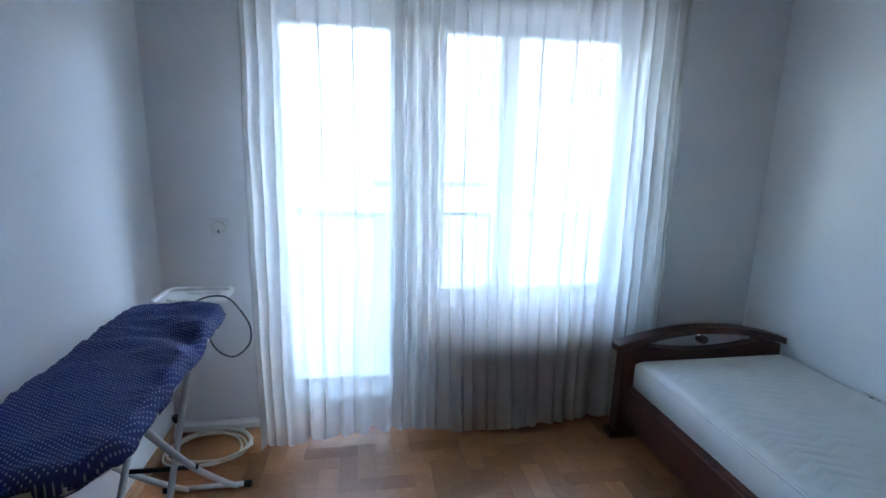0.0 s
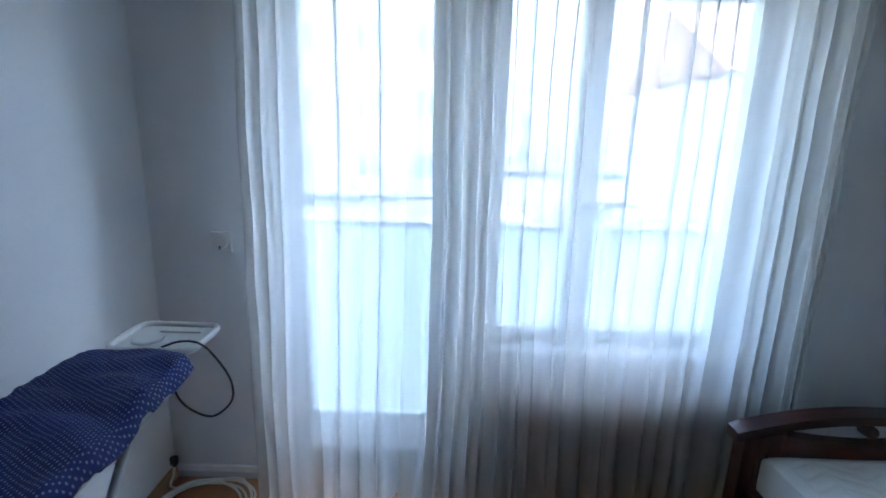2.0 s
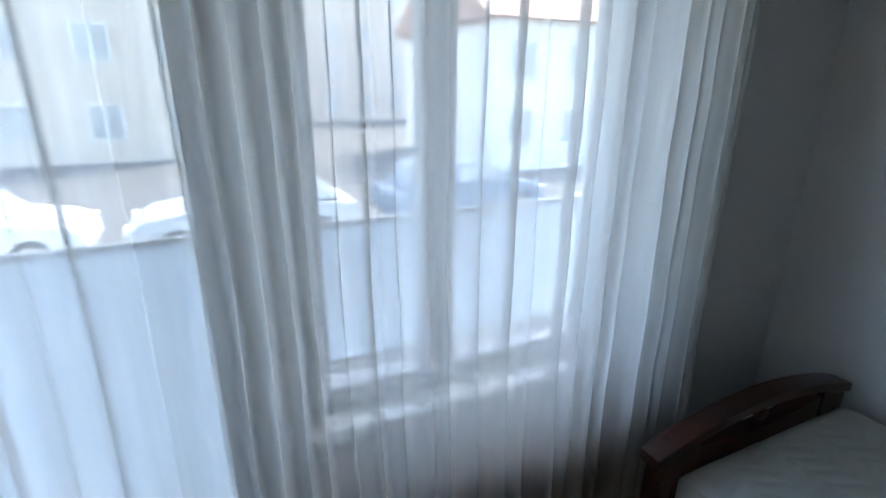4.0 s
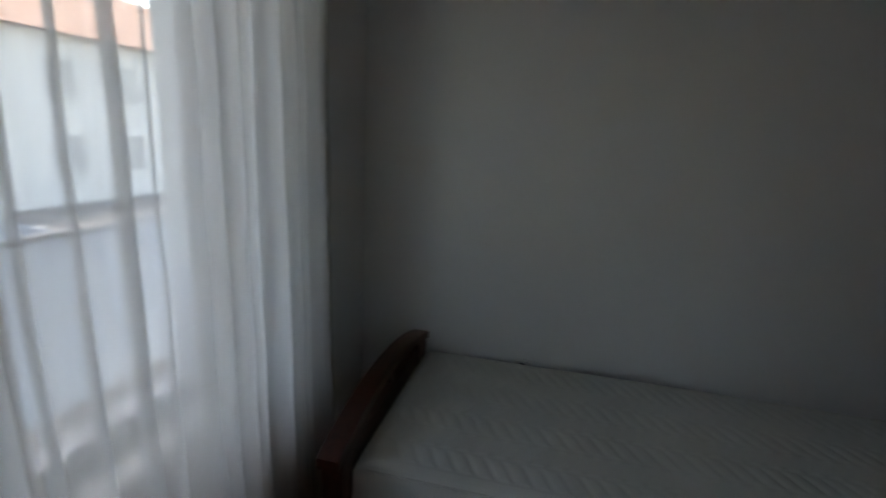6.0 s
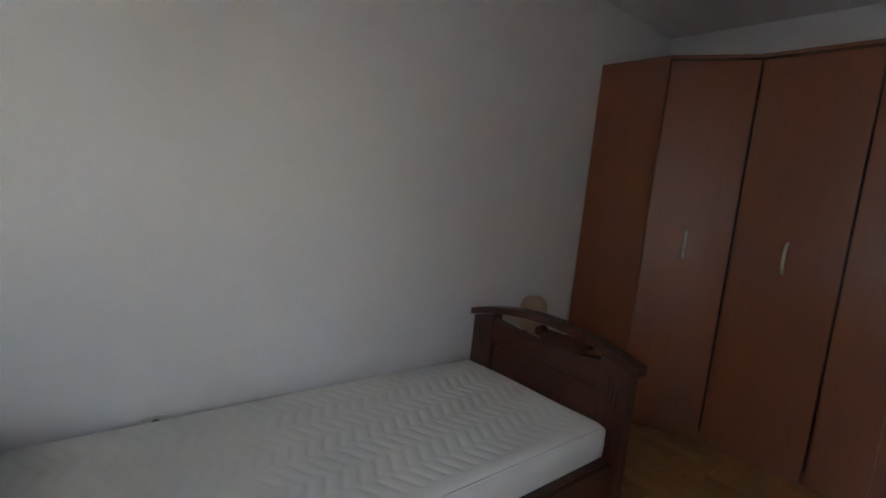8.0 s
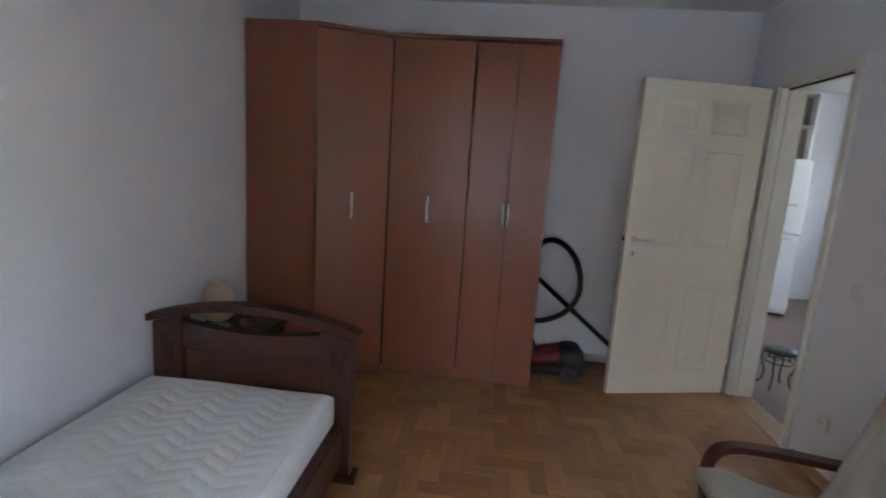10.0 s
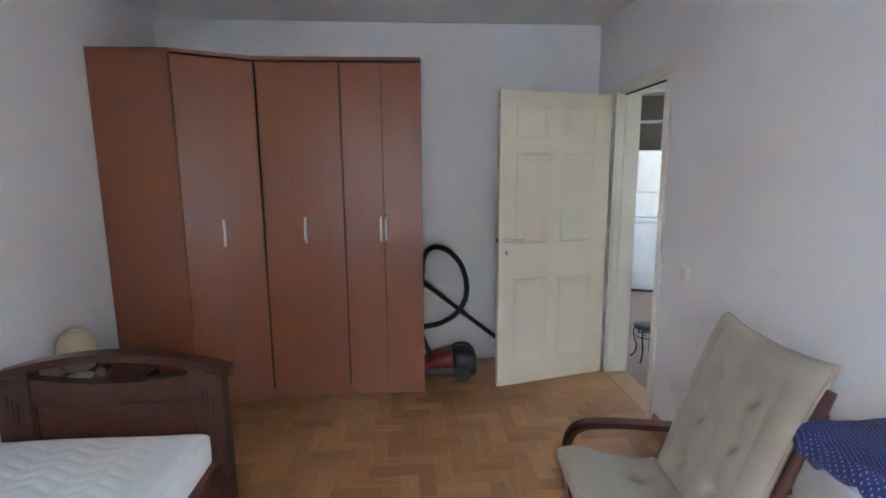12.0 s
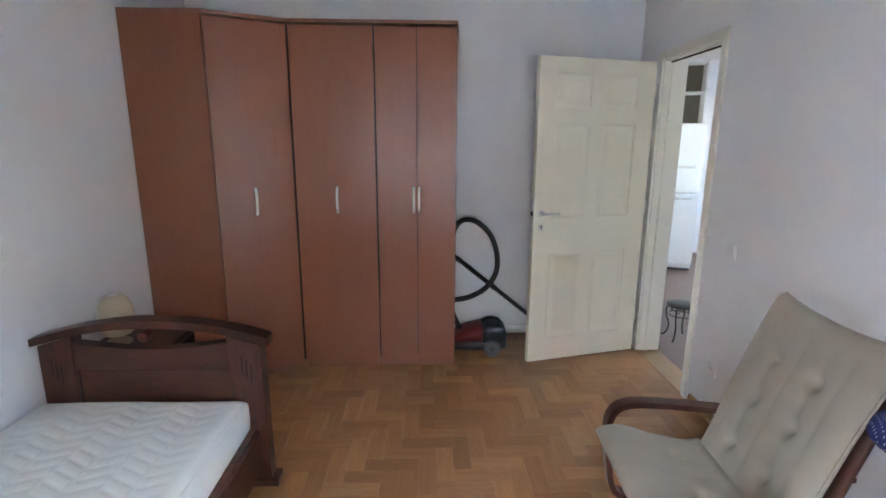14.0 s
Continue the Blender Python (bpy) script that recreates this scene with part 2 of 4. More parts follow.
def add_slab(bm, outline, t0, t1, axis="y", bevel=0.0):
    """A flat outline, a list of (a, b), given thickness from t0 to t1 along axis. For y: a is x and b is z; for z: x and y; for x: y and z."""
    def at(a, b, t):
        return {"y": (a, t, b), "z": (a, b, t), "x": (t, a, b)}[axis]
    lo, hi = [bm.verts.new(at(a, b, t0)) for a, b in outline], [bm.verts.new(at(a, b, t1)) for a, b in outline]
    f = [bm.faces.new(lo), bm.faces.new(hi[::-1])]
    n = len(lo)
    for k in range(n):
        bm.faces.new((lo[k], hi[k], hi[(k + 1) % n], lo[(k + 1) % n]))
    if bevel:
        bmesh.ops.bevel(bm, geom=[e for g in f for e in g.edges], offset=bevel, segments=2, profile=0.6, affect="EDGES")
    return bm


def slab(outline, t0, t1, axis="y", bevel=0.0):
    return add_slab(bmesh.new(), outline, t0, t1, axis, bevel)


def structure(name, bm, mat, label, category):
    return tagged(part(name, bm, mat), label, category, kind="structure")


# ---- the room: west wall at x = 0, south wall at y = 0 ----
W, L, H = 3.25, 4.07, 2.59
T, TO = 0.14, 0.34
DOOR = (0.37, 1.05, 2.06)
BALC = (0.50, 1.20, 2.13)
WIND = (1.32, 2.44, 0.62, 2.13)

bm = box(-T, 0, -T, DOOR[0], -0.02, H)
add_box(bm, -T, 0, DOOR[1], L + TO, -0.02, H)
add_box(bm, -T, 0, DOOR[0], DOOR[1], DOOR[2], H)
structure("wall_west", bm, M_WALL, "white painted plaster wall with the doorway", "wall")
structure("wall_east", box(W, W + T, -T, L + TO, -0.02, H), M_WALL, "white painted plaster wall behind the bed", "wall")
structure("wall_south", box(0, W, -T, 0, -0.02, H), M_WALL, "white painted plaster wall behind the wardrobes", "wall")
bm = box(0, BALC[0], L, L + TO, -0.02, H)
add_box(bm, BALC[1], WIND[0], L, L + TO, -0.02, H)
add_box(bm, WIND[1], W, L, L + TO, -0.02, H)
add_box(bm, BALC[0], BALC[1], L, L + TO, BALC[2], H)
add_box(bm, WIND[0], WIND[1], L, L + TO, WIND[3], H)
add_box(bm, WIND[0], WIND[1], L, L + TO, -0.02, WIND[2])
structure("wall_north", bm, M_WALL, "white painted plaster wall with balcony door and window", "wall")
structure("ceiling", box(-T, W + T, -T, L + TO, H, H + 0.2), M_CEIL, "plain white painted ceiling", "ceiling")
floor = structure("floor", box(-T, W + T, -T, L + TO, -0.2, -0.006), M_JOINT, "oak herringbone parquet floor, varnished and worn", "floor")


def skirting(x0, y0, x1, y1, mat, label):
    dx, dy = x1 - x0, y1 - y0
    n = math.hypot(dx, dy)
    m = pose(x0, y0, 0, 0, 0, math.degrees(math.atan2(dy, dx)))
    bm = bmesh.new()
    add_slab(bm, [(0, 0), (0.018, 0), (0.018, 0.03), (0.010, 0.05), (0, 0.055)], 0, n, "x")
    bmesh.ops.transform(bm, matrix=m, verts=bm.verts)
    structure("baseboard", bm, mat, label, "baseboard")


OAK_BOARD, PALE_BOARD = (M_SKIRT, "narrow varnished oak skirting board"), (M_WALL, "narrow skirting board painted over with the wall")
skirting(0.002, L - 0.002, 0.002, DOOR[1] + 0.07, *OAK_BOARD)
skirting(BALC[0] - 0.06, L - 0.002, 0.002, L - 0.002, *PALE_BOARD)
skirting(W - 0.002, L - 0.002, 1.20, L - 0.002, *PALE_BOARD)
skirting(W - 0.002, 0.84, W - 0.002, L - 0.002, *OAK_BOARD)
skirting(0.002, 0.002, 1.38, 0.002, *PALE_BOARD)


# ---- windows, balcony door, curtain ----
def glazed(name, x0, x1, z0, z1, label, category, splits=(), low=0.0):
    """A plastic frame with sashes; low: height of a solid lower panel."""
    w = thing(name, (x0 + x1) / 2, L + 0.16, z0, label, category, kind="structure")
    a, b, h = x0 - (x0 + x1) / 2, x1 - (x0 + x1) / 2, z1 - z0
    f = 0.045
    bm = box(a, a + f, -0.035, 0.035, 0, h, 0.004)
    add_box(bm, b - f, b, -0.035, 0.035, 0, h, 0.004)
    add_box(bm, a + f, b - f, -0.035, 0.035, h - f, h, 0.004)
    add_box(bm, a + f, b - f, -0.035, 0.035, 0, f, 0.004)
    part("window_frame", bm, M_PVC, w)
    edges = [a + f - 0.01] + [s - (x0 + x1) / 2 for s in splits] + [b - f + 0.01]
    for l, r in zip(edges, edges[1:]):
        s = 0.05
        bm = box(l, l + s, -0.055, 0.02, f - 0.01, h - f + 0.01, 0.006)
        add_box(bm, r - s, r, -0.055, 0.02, f - 0.01, h - f + 0.01, 0.006)
        add_box(bm, l + s, r - s, -0.055, 0.02, h - f + 0.01 - s, h - f + 0.01, 0.006)
        add_box(bm, l + s, r - s, -0.055, 0.02, f - 0.01, f - 0.01 + s + low, 0.006)
        sash = part("sash", bm, M_PVC, w)
        pane = part("pane", box(l + s - 0.01, r - s + 0.01, -0.012, -0.006, f + s + low - 0.02, h - f - s + 0.02), M_GLASS, sash, "clear window glass")
        pane.visible_shadow = False
    hb = box(edges[-1] - 0.042, edges[-1] - 0.018, -0.068, -0.05, h * 0.47, h * 0.47 + 0.07, 0.004)
    add_box(hb, edges[-1] - 0.038, edges[-1] - 0.022, -0.09, -0.074, h * 0.47 - 0.09, h * 0.47 + 0.045, 0.005)
    add_box(hb, edges[-1] - 0.037, edges[-1] - 0.023, -0.076, -0.066, h * 0.47 + 0.028, h * 0.47 + 0.042)
    part("handle", hb, M_PVC, w)
    return w


glazed("balcony_door", BALC[0], BALC[1], 0.0, BALC[2], "white plastic balcony door, closed, behind the curtain", "door", (), 0.0)
glazed("window_1", WIND[0], WIND[1], WIND[2], WIND[3], "white plastic double-sash window above the radiator", "window", (1.74,))
structure("window_sill", box(WIND[0] - 0.03, WIND[1] + 0.03, L - 0.014, L + 0.125, WIND[2] - 0.01, WIND[2] + 0.022, 0.006), M_WHITE, "white window sill board over the radiator", "window sill")
# added ledge, covers the sunlit wall top so less light bounces inside
structure("bounce_ledge", box(WIND[0] + 0.002, WIND[1] - 0.002, L + 0.2, L + TO + 0.04, WIND[2] + 0.002, WIND[2] + 0.014, 0.003), M_ZINC, "dull zinc ledge added outside the window to cut bounced sunlight", "window sill")


def curtain():
    """Voile hung in Z-shaped pleats: dense over the wall piers and the narrow sash, nearly flat over the glass."""
    rnd = random.Random(5)
    x0, z0, z1 = 0.47, 0.03, H - 0.035
    pleats = []
    for widths, tuck in (((0.035, 0.06, 0.055), 2.3), ((0.14, 0.04, 0.10, 0.05, 0.13), 0.0), ((0.075, 0.035, 0.07, 0.045), 1.7), ((0.05, 0.085, 0.035, 0.09, 0.04, 0.075), 1.8), ((0.10, 0.045, 0.11, 0.06, 0.09, 0.045, 0.12), 0.0), ((0.075, 0.04, 0.085, 0.04, 0.045), 2.6)):
        for w in widths:
            k = tuck or (1.1 if w > 0.08 else 2.4)
            pleats.append((w * rnd.uniform(0.9, 1.1), k * rnd.uniform(0.75, 1.2), rnd.uniform(0.018, 0.045), rnd.uniform(0, 6)))
    steps, nz = 22, 34
    n = len(pleats) * steps
    starts = [x0]
    for w, *_ in pleats:
        starts.append(starts[-1] + w)
    bm = bmesh.new()
    grid = []
    for j in range(nz + 1):
        v = j / nz
        z = z0 + (z1 - z0) * v
        row = []
        for i in range(n + 1):
            k = min(i // steps, len(pleats) - 1)
            p = i / steps - k
            # neighbouring pleats run into one another
            q = pleats[max(k - 1, 0)] if p < 0.5 else pleats[min(k + 1, len(pleats) - 1)]
            m = abs(p - 0.5)
            w, tuck, deep, turn = ((1 - m) * a + m * b for a, b in zip(pleats[k], q))
            loose = 1 - v
            tuck *= 0.8 + 0.25 * loose * math.sin(turn + 1.3 * z)
            deep *= 0.75 + 0.65 * loose ** 1.5
            x = starts[k] + pleats[k][0] * p + w * tuck * math.sin(math.tau * p) / math.tau
            x += 0.012 * math.sin(1.9 * z + 5 * starts[k]) * loose + 0.006 * noise.noise(Vector((x * 6, z * 3, 2.0)))
            y = deep * math.cos(math.tau * p) + 0.25 * deep * math.cos(2 * math.tau * p + turn)
            y += 0.018 * math.sin(4.1 * x + 0.7) * loose + 0.005 * noise.noise(Vector((x * 9, z * 5, 0.0))) + 0.035 * loose ** 4
            hem = 0.016 * math.sin(6 * x + 1) + 0.010 * math.cos(math.tau * p) if j == 0 else 0
            row.append(bm.verts.new((x, L - 0.160 - y, z + hem)))
        grid.append(row)
    for j in range(nz):
        for i in range(n):
            bm.faces.new((grid[j][i], grid[j][i + 1], grid[j + 1][i + 1], grid[j + 1][i]))
    c = thing("curtain", 0, 0, 0, "sheer white floor-length voile curtain, drawn closed", "curtain")
    hem = bmesh.new()
    rows = [[hem.verts.new(p.co.lerp(q.co, u) + Vector((0, -0.002, 0.001))) for p, q in zip(grid[0], grid[1])] for u in (0.0, 0.75)]
    for i in range(n):
        hem.faces.new((rows[0][i], rows[0][i + 1], rows[1][i + 1], rows[1][i]))
    part("voile", bm, M_SHEER, c, smooth=True)
    part("hem", hem, M_SHEER, c, "doubled hem of the voile", True)
    return c


def curtain_rail():
    r = thing("curtain_rail", 0, 0, 0, "white plastic ceiling curtain rail", "curtain rail")
    part("track", box(0.30, 2.75, L - 0.21, L - 0.11, H - 0.03, H, 0.006), M_PLASTIC, r)
    return r


def radiator():
    """Sectional radiator under the window."""
    r = thing("radiator", 1.37, L - 0.005, 0.0, "brown-grey sectional radiator below the window, behind the curtain", "radiator")
    n, pitch = 14, 0.074
    first = part("section", box(0.006, 0.070, -0.078, -0.012, 0.09, 0.545, 0.014), M_RAD, r)
    for k in range(1, n):
        o = new("section", first.data)
        o.parent = r
        o.matrix_basis = pose(k * pitch, 0, 0)
    for z in (0.51, 0.14):
        part("header", tube([(0, -0.045, z), (n * pitch, -0.045, z)], 0.016), M_RAD, r, smooth=True)
    # dark bar painted in for the shade between radiator and sill
    part("sill_shade", box(-0.005, n * pitch + 0.005, -0.086, -0.006, 0.548, 0.608, 0.004), M_SHADE_SEAL, r, "dark strip painting the shade between radiator and sill")
    pipe = tube(curve_pts([(n * pitch, -0.045, 0.52), (n * pitch + 0.06, -0.045, 0.52), (n * pitch + 0.08, -0.045, 0.48), (n * pitch + 0.08, -0.045, 0.2), (n * pitch + 0.08, -0.045, 0.0)]), 0.011)
    part("pipe", pipe, M_RAD, r, smooth=True)
    part("valve", lathe([(0.018, 0), (0.022, 0.01), (0.02, 0.06), (0.012, 0.07)], 16, pose(n * pitch + 0.05, -0.045, 0.52, 0, 90, 0)), M_PLASTIC, r, "white thermostatic valve")
    for x in (0.1, n * pitch - 0.1):
        part("bracket", box(x - 0.012, x + 0.012, -0.04, 0.004, 0.46, 0.50), M_RAD, r)
    return r


curtain()
curtain_rail()
radiator()


def wall_plate(name, x, y, z, rz, label, category, style):
    """A square plate facing local -y."""
    p = thing(name, x, y, z, label, category, rz)
    part("plate", box(-0.041, 0.041, -0.010, 0, -0.041, 0.041, 0.004), M_PLASTIC, p)
    turn = pose(0, -0.009, 0, 90, 0, 0)
    if style == "dial":
        part("dial", lathe([(0.029, 0), (0.029, 0.006), (0.025, 0.012), (0.012, 0.013)], 28, turn), M_PLASTIC, p, smooth=False)
        part("pointer", box(-0.003, 0.003, -0.026, -0.020, -0.028, -0.012), M_GREY, p)
    elif style == "socket":
        part("socket_ring", lathe([(0.026, 0), (0.026, 0.004), (0.021, 0.004), (0.020, 0.001)], 28, turn), M_PLASTIC, p)
        for sx in (-0.0095, 0.0095):
            part("socket_hole", lathe([(0.003, 0), (0.003, 0.0022)], 10, pose(sx, -0.0095, 0, 90, 0, 0)), M_BLACK, p)
    else:
        part("rocker", box(-0.030, 0.030, -0.015, -0.008, -0.030, 0.030, 0.003, pose(0, 0, 0, 3, 0, 0)), M_PLASTIC, p)
    return p


wall_plate("dimmer_switch", 0.285, L, 1.075, 0, "white square wall plate with a round dial", "wall switch", "dial")
wall_plate("light_switch", 0.0, 1.33, 0.97, 90, "white square rocker light switch by the door", "light switch", "rocker")
wall_plate("wall_socket", 0.0, 1.29, 0.30, 90, "white round wall socket low by the door", "wall socket", "socket")
bed_socket = wall_plate("wall_socket", W, 3.28, 0.378, -90, "white wall socket with a dark plug above the mattress", "wall socket", "socket")
part("plug", lathe([(0.019, 0.006), (0.019, 0.02), (0.012, 0.034), (0.008, 0.042)], 16, pose(0, 0, 0.012, 90, 0, 0)), M_BLACK, bed_socket, "dark power plug", True)


# ---- wardrobes in the south-east corner ----
WZ = 2.21
CX, CY = 2.80, 0.83
DX, DY = 2.393, 0.63


def bow_handle(parent, m):
    pts = curve_pts([(0, 0, -0.08), (0, -0.014, -0.073), (0, -0.028, -0.04), (0, -0.031, 0), (0, -0.028, 0.04), (0, -0.014, 0.073), (0, 0, 0.08)], 5)
    bm = tube([m @ p for p in pts], 0.0085, 10, 0.7)
    return part("handle", bm, M_STEEL, parent, "bowed brushed metal handle", True)


def wardrobe(x0, x1, doors, label, handles, outer=False):
    """A straight unit with its back to the south wall; doors: edges from x0 to x1."""
    w = thing("wardrobe", x0, 0.012, 0, label, "wardrobe", group="wardrobe row")
    n, d = x1 - x0, DY - 0.012
    part("side_panel", box(0, 0.018, 0, d - (0.022 if outer else 0.06), 0, WZ - 0.02), M_CHERRY, w)
    part("side_panel", box(n - 0.018, n, 0, d - 0.06, 0, WZ - 0.02), M_CHERRY, w)
    part("back_panel", box(0.018, n - 0.018, 0, 0.006, 0.05, WZ - 0.02), M_CHERRY, w)
    part("bottom_panel", box(0.018, n - 0.018, 0.006, d - 0.03, 0.05, 0.068), M_CHERRY, w)
    part("top_panel", box(-0.0, n, 0, d + 0.006, WZ - 0.02, WZ, 0.002), M_CHERRY_EDGE, w)
    part("plinth", box(0.018, n - 0.018, d - 0.05, d - 0.034, 0, 0.05), M_CHERRY_EDGE, w)
    # near-black sheet behind the doors stands in for shade in the seams
    part("shadow_liner", box(0.019 if outer else 0.0, n, d - 0.055, d - 0.050, 0.069, WZ - 0.021), M_SHADE_SEAL, w)
    for (a, b), hx in zip(doors, handles):
        door = part("door", box(a - x0 + (0.005 if a == x0 else 0.002), b - x0 - (0.005 if b == x1 else 0.002), d - 0.019, d, 0.055, WZ - 0.032, 0.0015), M_CHERRY, w)
        bow_handle(door, pose(hx - x0, d - 0.001, 1.15, 0, 0, 180))
    return w


def corner_wardrobe():
    w = thing("wardrobe", DX, 0.012, 0, "corner cherry-laminate wardrobe unit with one angled door", "wardrobe", group="wardrobe row")
    ox, oy = DX, 0.012
    rim = [(0, 0), (W - 0.006 - ox, 0), (W - 0.006 - ox, CY - oy), (CX - ox, CY - oy), (0, DY - oy)]
    bm = slab([(0, 0), (0.018, 0), (0.018, DY - oy - 0.06), (0, DY - oy - 0.06)], 0, WZ - 0.02, "z")
    part("side_panel", bm, M_CHERRY, w)
    part("side_panel", box(CX - ox, W - 0.006 - ox, CY - oy - 0.018, CY - oy, 0, WZ - 0.02, 0.001), M_CHERRY, w)
    part("back_panel", box(0.018, W - 0.01 - ox, 0, 0.006, 0.05, WZ - 0.02), M_CHERRY, w)
    part("top_panel", slab(rim, WZ - 0.02, WZ, "z", 0.002), M_CHERRY_EDGE, w)
    # near-black core puts the seam shade behind the angled door
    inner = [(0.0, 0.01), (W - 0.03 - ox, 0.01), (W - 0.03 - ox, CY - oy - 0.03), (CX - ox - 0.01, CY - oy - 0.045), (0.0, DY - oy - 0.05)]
    part("shadow_liner", slab(inner, 0.053, WZ - 0.021, "z"), M_SHADE_SEAL, w)
    base = [(0.0, 0.012), (W - 0.028 - ox, 0.012), (W - 0.028 - ox, CY - oy - 0.028), (CX - ox - 0.006, CY - oy - 0.040), (0.0, DY - oy - 0.036)]
    part("plinth", slab(base, 0.0, 0.052, "z"), M_CHERRY_EDGE, w)
    ang = math.degrees(math.atan2(CY - DY, CX - DX))
    n = math.hypot(CY - DY, CX - DX)
    m = pose(0, DY - oy, 0, 0, 0, ang)
    door = part("door", box(0.006, n - 0.007, -0.019, 0, 0.055, WZ - 0.032, 0.0015, m), M_CHERRY, w)
    bow_handle(door, m @ pose(n * 0.52, -0.001, 1.15, 0, 0, 180))
    return w


corner_wardrobe()
wardrobe(1.885, 2.392, [(1.885, 2.392)], "tall single-door cherry-laminate wardrobe unit", [2.13])
wardrobe(1.383, 1.884, [(1.63, 1.884), (1.383, 1.63)], "tall double-door cherry-laminate wardrobe unit beside the vacuum cleaner", [1.652, 1.618], True)


# ---- bed ----
BX0, BX1 = 2.25, 3.20


def bed():
    b = thing("bed", (BX0 + BX1) / 2, 2.75, 0, "single bed frame of dark-stained pine with arched ends", "bed")
    hw = (BX1 - BX0) / 2

    def end(name, y, z_side, z_mid, panel, inward):
        """One arched end: posts, cap rail, panel with a slot under the cap."""
        n = 24
        arch = lambda u: z_side + (z_mid - z_side) * (1 - (2 * u - 1) ** 2)
        t = 0.026
        board = part(name, box(-hw + 0.15, hw - 0.15, y - 0.007, y + 0.007, panel[0], panel[1] - 0.09), M_BED, b, "dark-stained pine bed end with an arched top")
        # posts, spreading to the foot
        for s in (-1, 1):
            o = [(s * (hw - 0.015), 0.0), (s * (hw - 0.02), z_side - 0.03), (s * (hw - 0.16), arch(0.155) - 0.03), (s * (hw - 0.15), 0.30), (s * (hw - 0.13), 0.0)]
            part("post", slab(o, y - t - 0.008, y + t + 0.008, "y", 0.004), M_BEDV, board)
        # foot blocks
        for s in (-1, 1):
            part("foot", box(s * (hw - 0.06) - 0.075, s * (hw - 0.06) + 0.075, y - 0.042, y + 0.042, 0.0, 0.035, 0.006), M_BEDV, board)
        # cap rail
        cap = bmesh.new()
        up = [(-hw - 0.012 + (2 * hw + 0.024) * k / n, arch(k / n)) for k in range(n + 1)]
        dn = [(x, z - 0.034) for x, z in reversed(up)]
        add_slab(cap, up + dn, y - 0.036, y + 0.036, "y", 0.006)
        part("cap_rail", cap, M_BED, board)
        # rail below the slot, with a dipped top edge
        rail = bmesh.new()
        lo, hi = panel
        up = [(-hw + 0.15 + (2 * hw - 0.30) * k / n, hi - 0.030 * math.sin(math.pi * k / n) + 0.03) for k in range(n + 1)]
        add_slab(rail, up + [(hw - 0.15, hi - 0.09), (-hw + 0.15, hi - 0.09)], y - t, y + t, "y", 0.004)
        part("upper_rail", rail, M_BED, board)
        bead = box(-hw + 0.15, hw - 0.15, y - t - 0.002, y + t + 0.002, lo - 0.05, lo, 0.004)
        part("lower_rail", bead, M_BED, board)
        # dark strips paint the shadow line round the sunk panel
        g = y + inward * 0.009
        part("panel_shade_line", box(-hw + 0.152, hw - 0.152, g - 0.004, g + 0.004, hi - 0.098, hi - 0.0905), M_SHADE_SEAL, board)
        for s in (-1, 1):
            part("panel_shade_line", box(s * (hw - 0.155) - 0.004, s * (hw - 0.155) + 0.004, g - 0.004, g + 0.004, lo, hi - 0.099), M_SHADE_SEAL, board)
        # short centre block across the slot
        part("slot_block", lathe([(0.020, -0.026), (0.023, -0.02), (0.023, 0.02), (0.020, 0.026)], 20, pose(0.03 if name == "headboard" else 0.0, y, (hi + z_mid) / 2 - 0.012, 90, 0, 0)), M_BED, board, smooth=False)
        # three grooves on each post's face, their shade painted as dark strips
        for s in (-1, 1):
            for k in range(3):
                x = s * (hw - 0.085) + 0.018 * (k - 1)
                part("groove_shade", box(x - 0.003, x + 0.003, y + inward * (t + 0.0065) - 0.003, y + inward * (t + 0.0065) + 0.003, z_side - 0.20 + 0.02 * k, z_side - 0.10 - 0.02 * (1 - k), 0.001), M_SHADE_SEAL, board)

    end("headboard", 1.757 - 2.75, 0.705, 0.785, (0.30, 0.655), 1)
    end("footboard", 3.757 - 2.75, 0.512, 0.592, (0.22, 0.47), -1)
    for s in (-1, 1):
        part("side_rail", box(s * (hw - 0.06) - 0.014, s * (hw - 0.06) + 0.014, -0.96, 0.975, 0.10, 0.275, 0.004), M_BED, b)
        part("ledge", box(s * (hw - 0.075) - 0.016, s * (hw - 0.075) + 0.016, -0.955, 0.97, 0.272, 0.286, 0.002), M_BED, b)
    for k in range(9):
        y = -0.86 + 0.215 * k
        part("slat", box(-hw + 0.075, hw - 0.075, y - 0.035, y + 0.035, 0.225, 0.243), M_SKIRT, b)
    return b


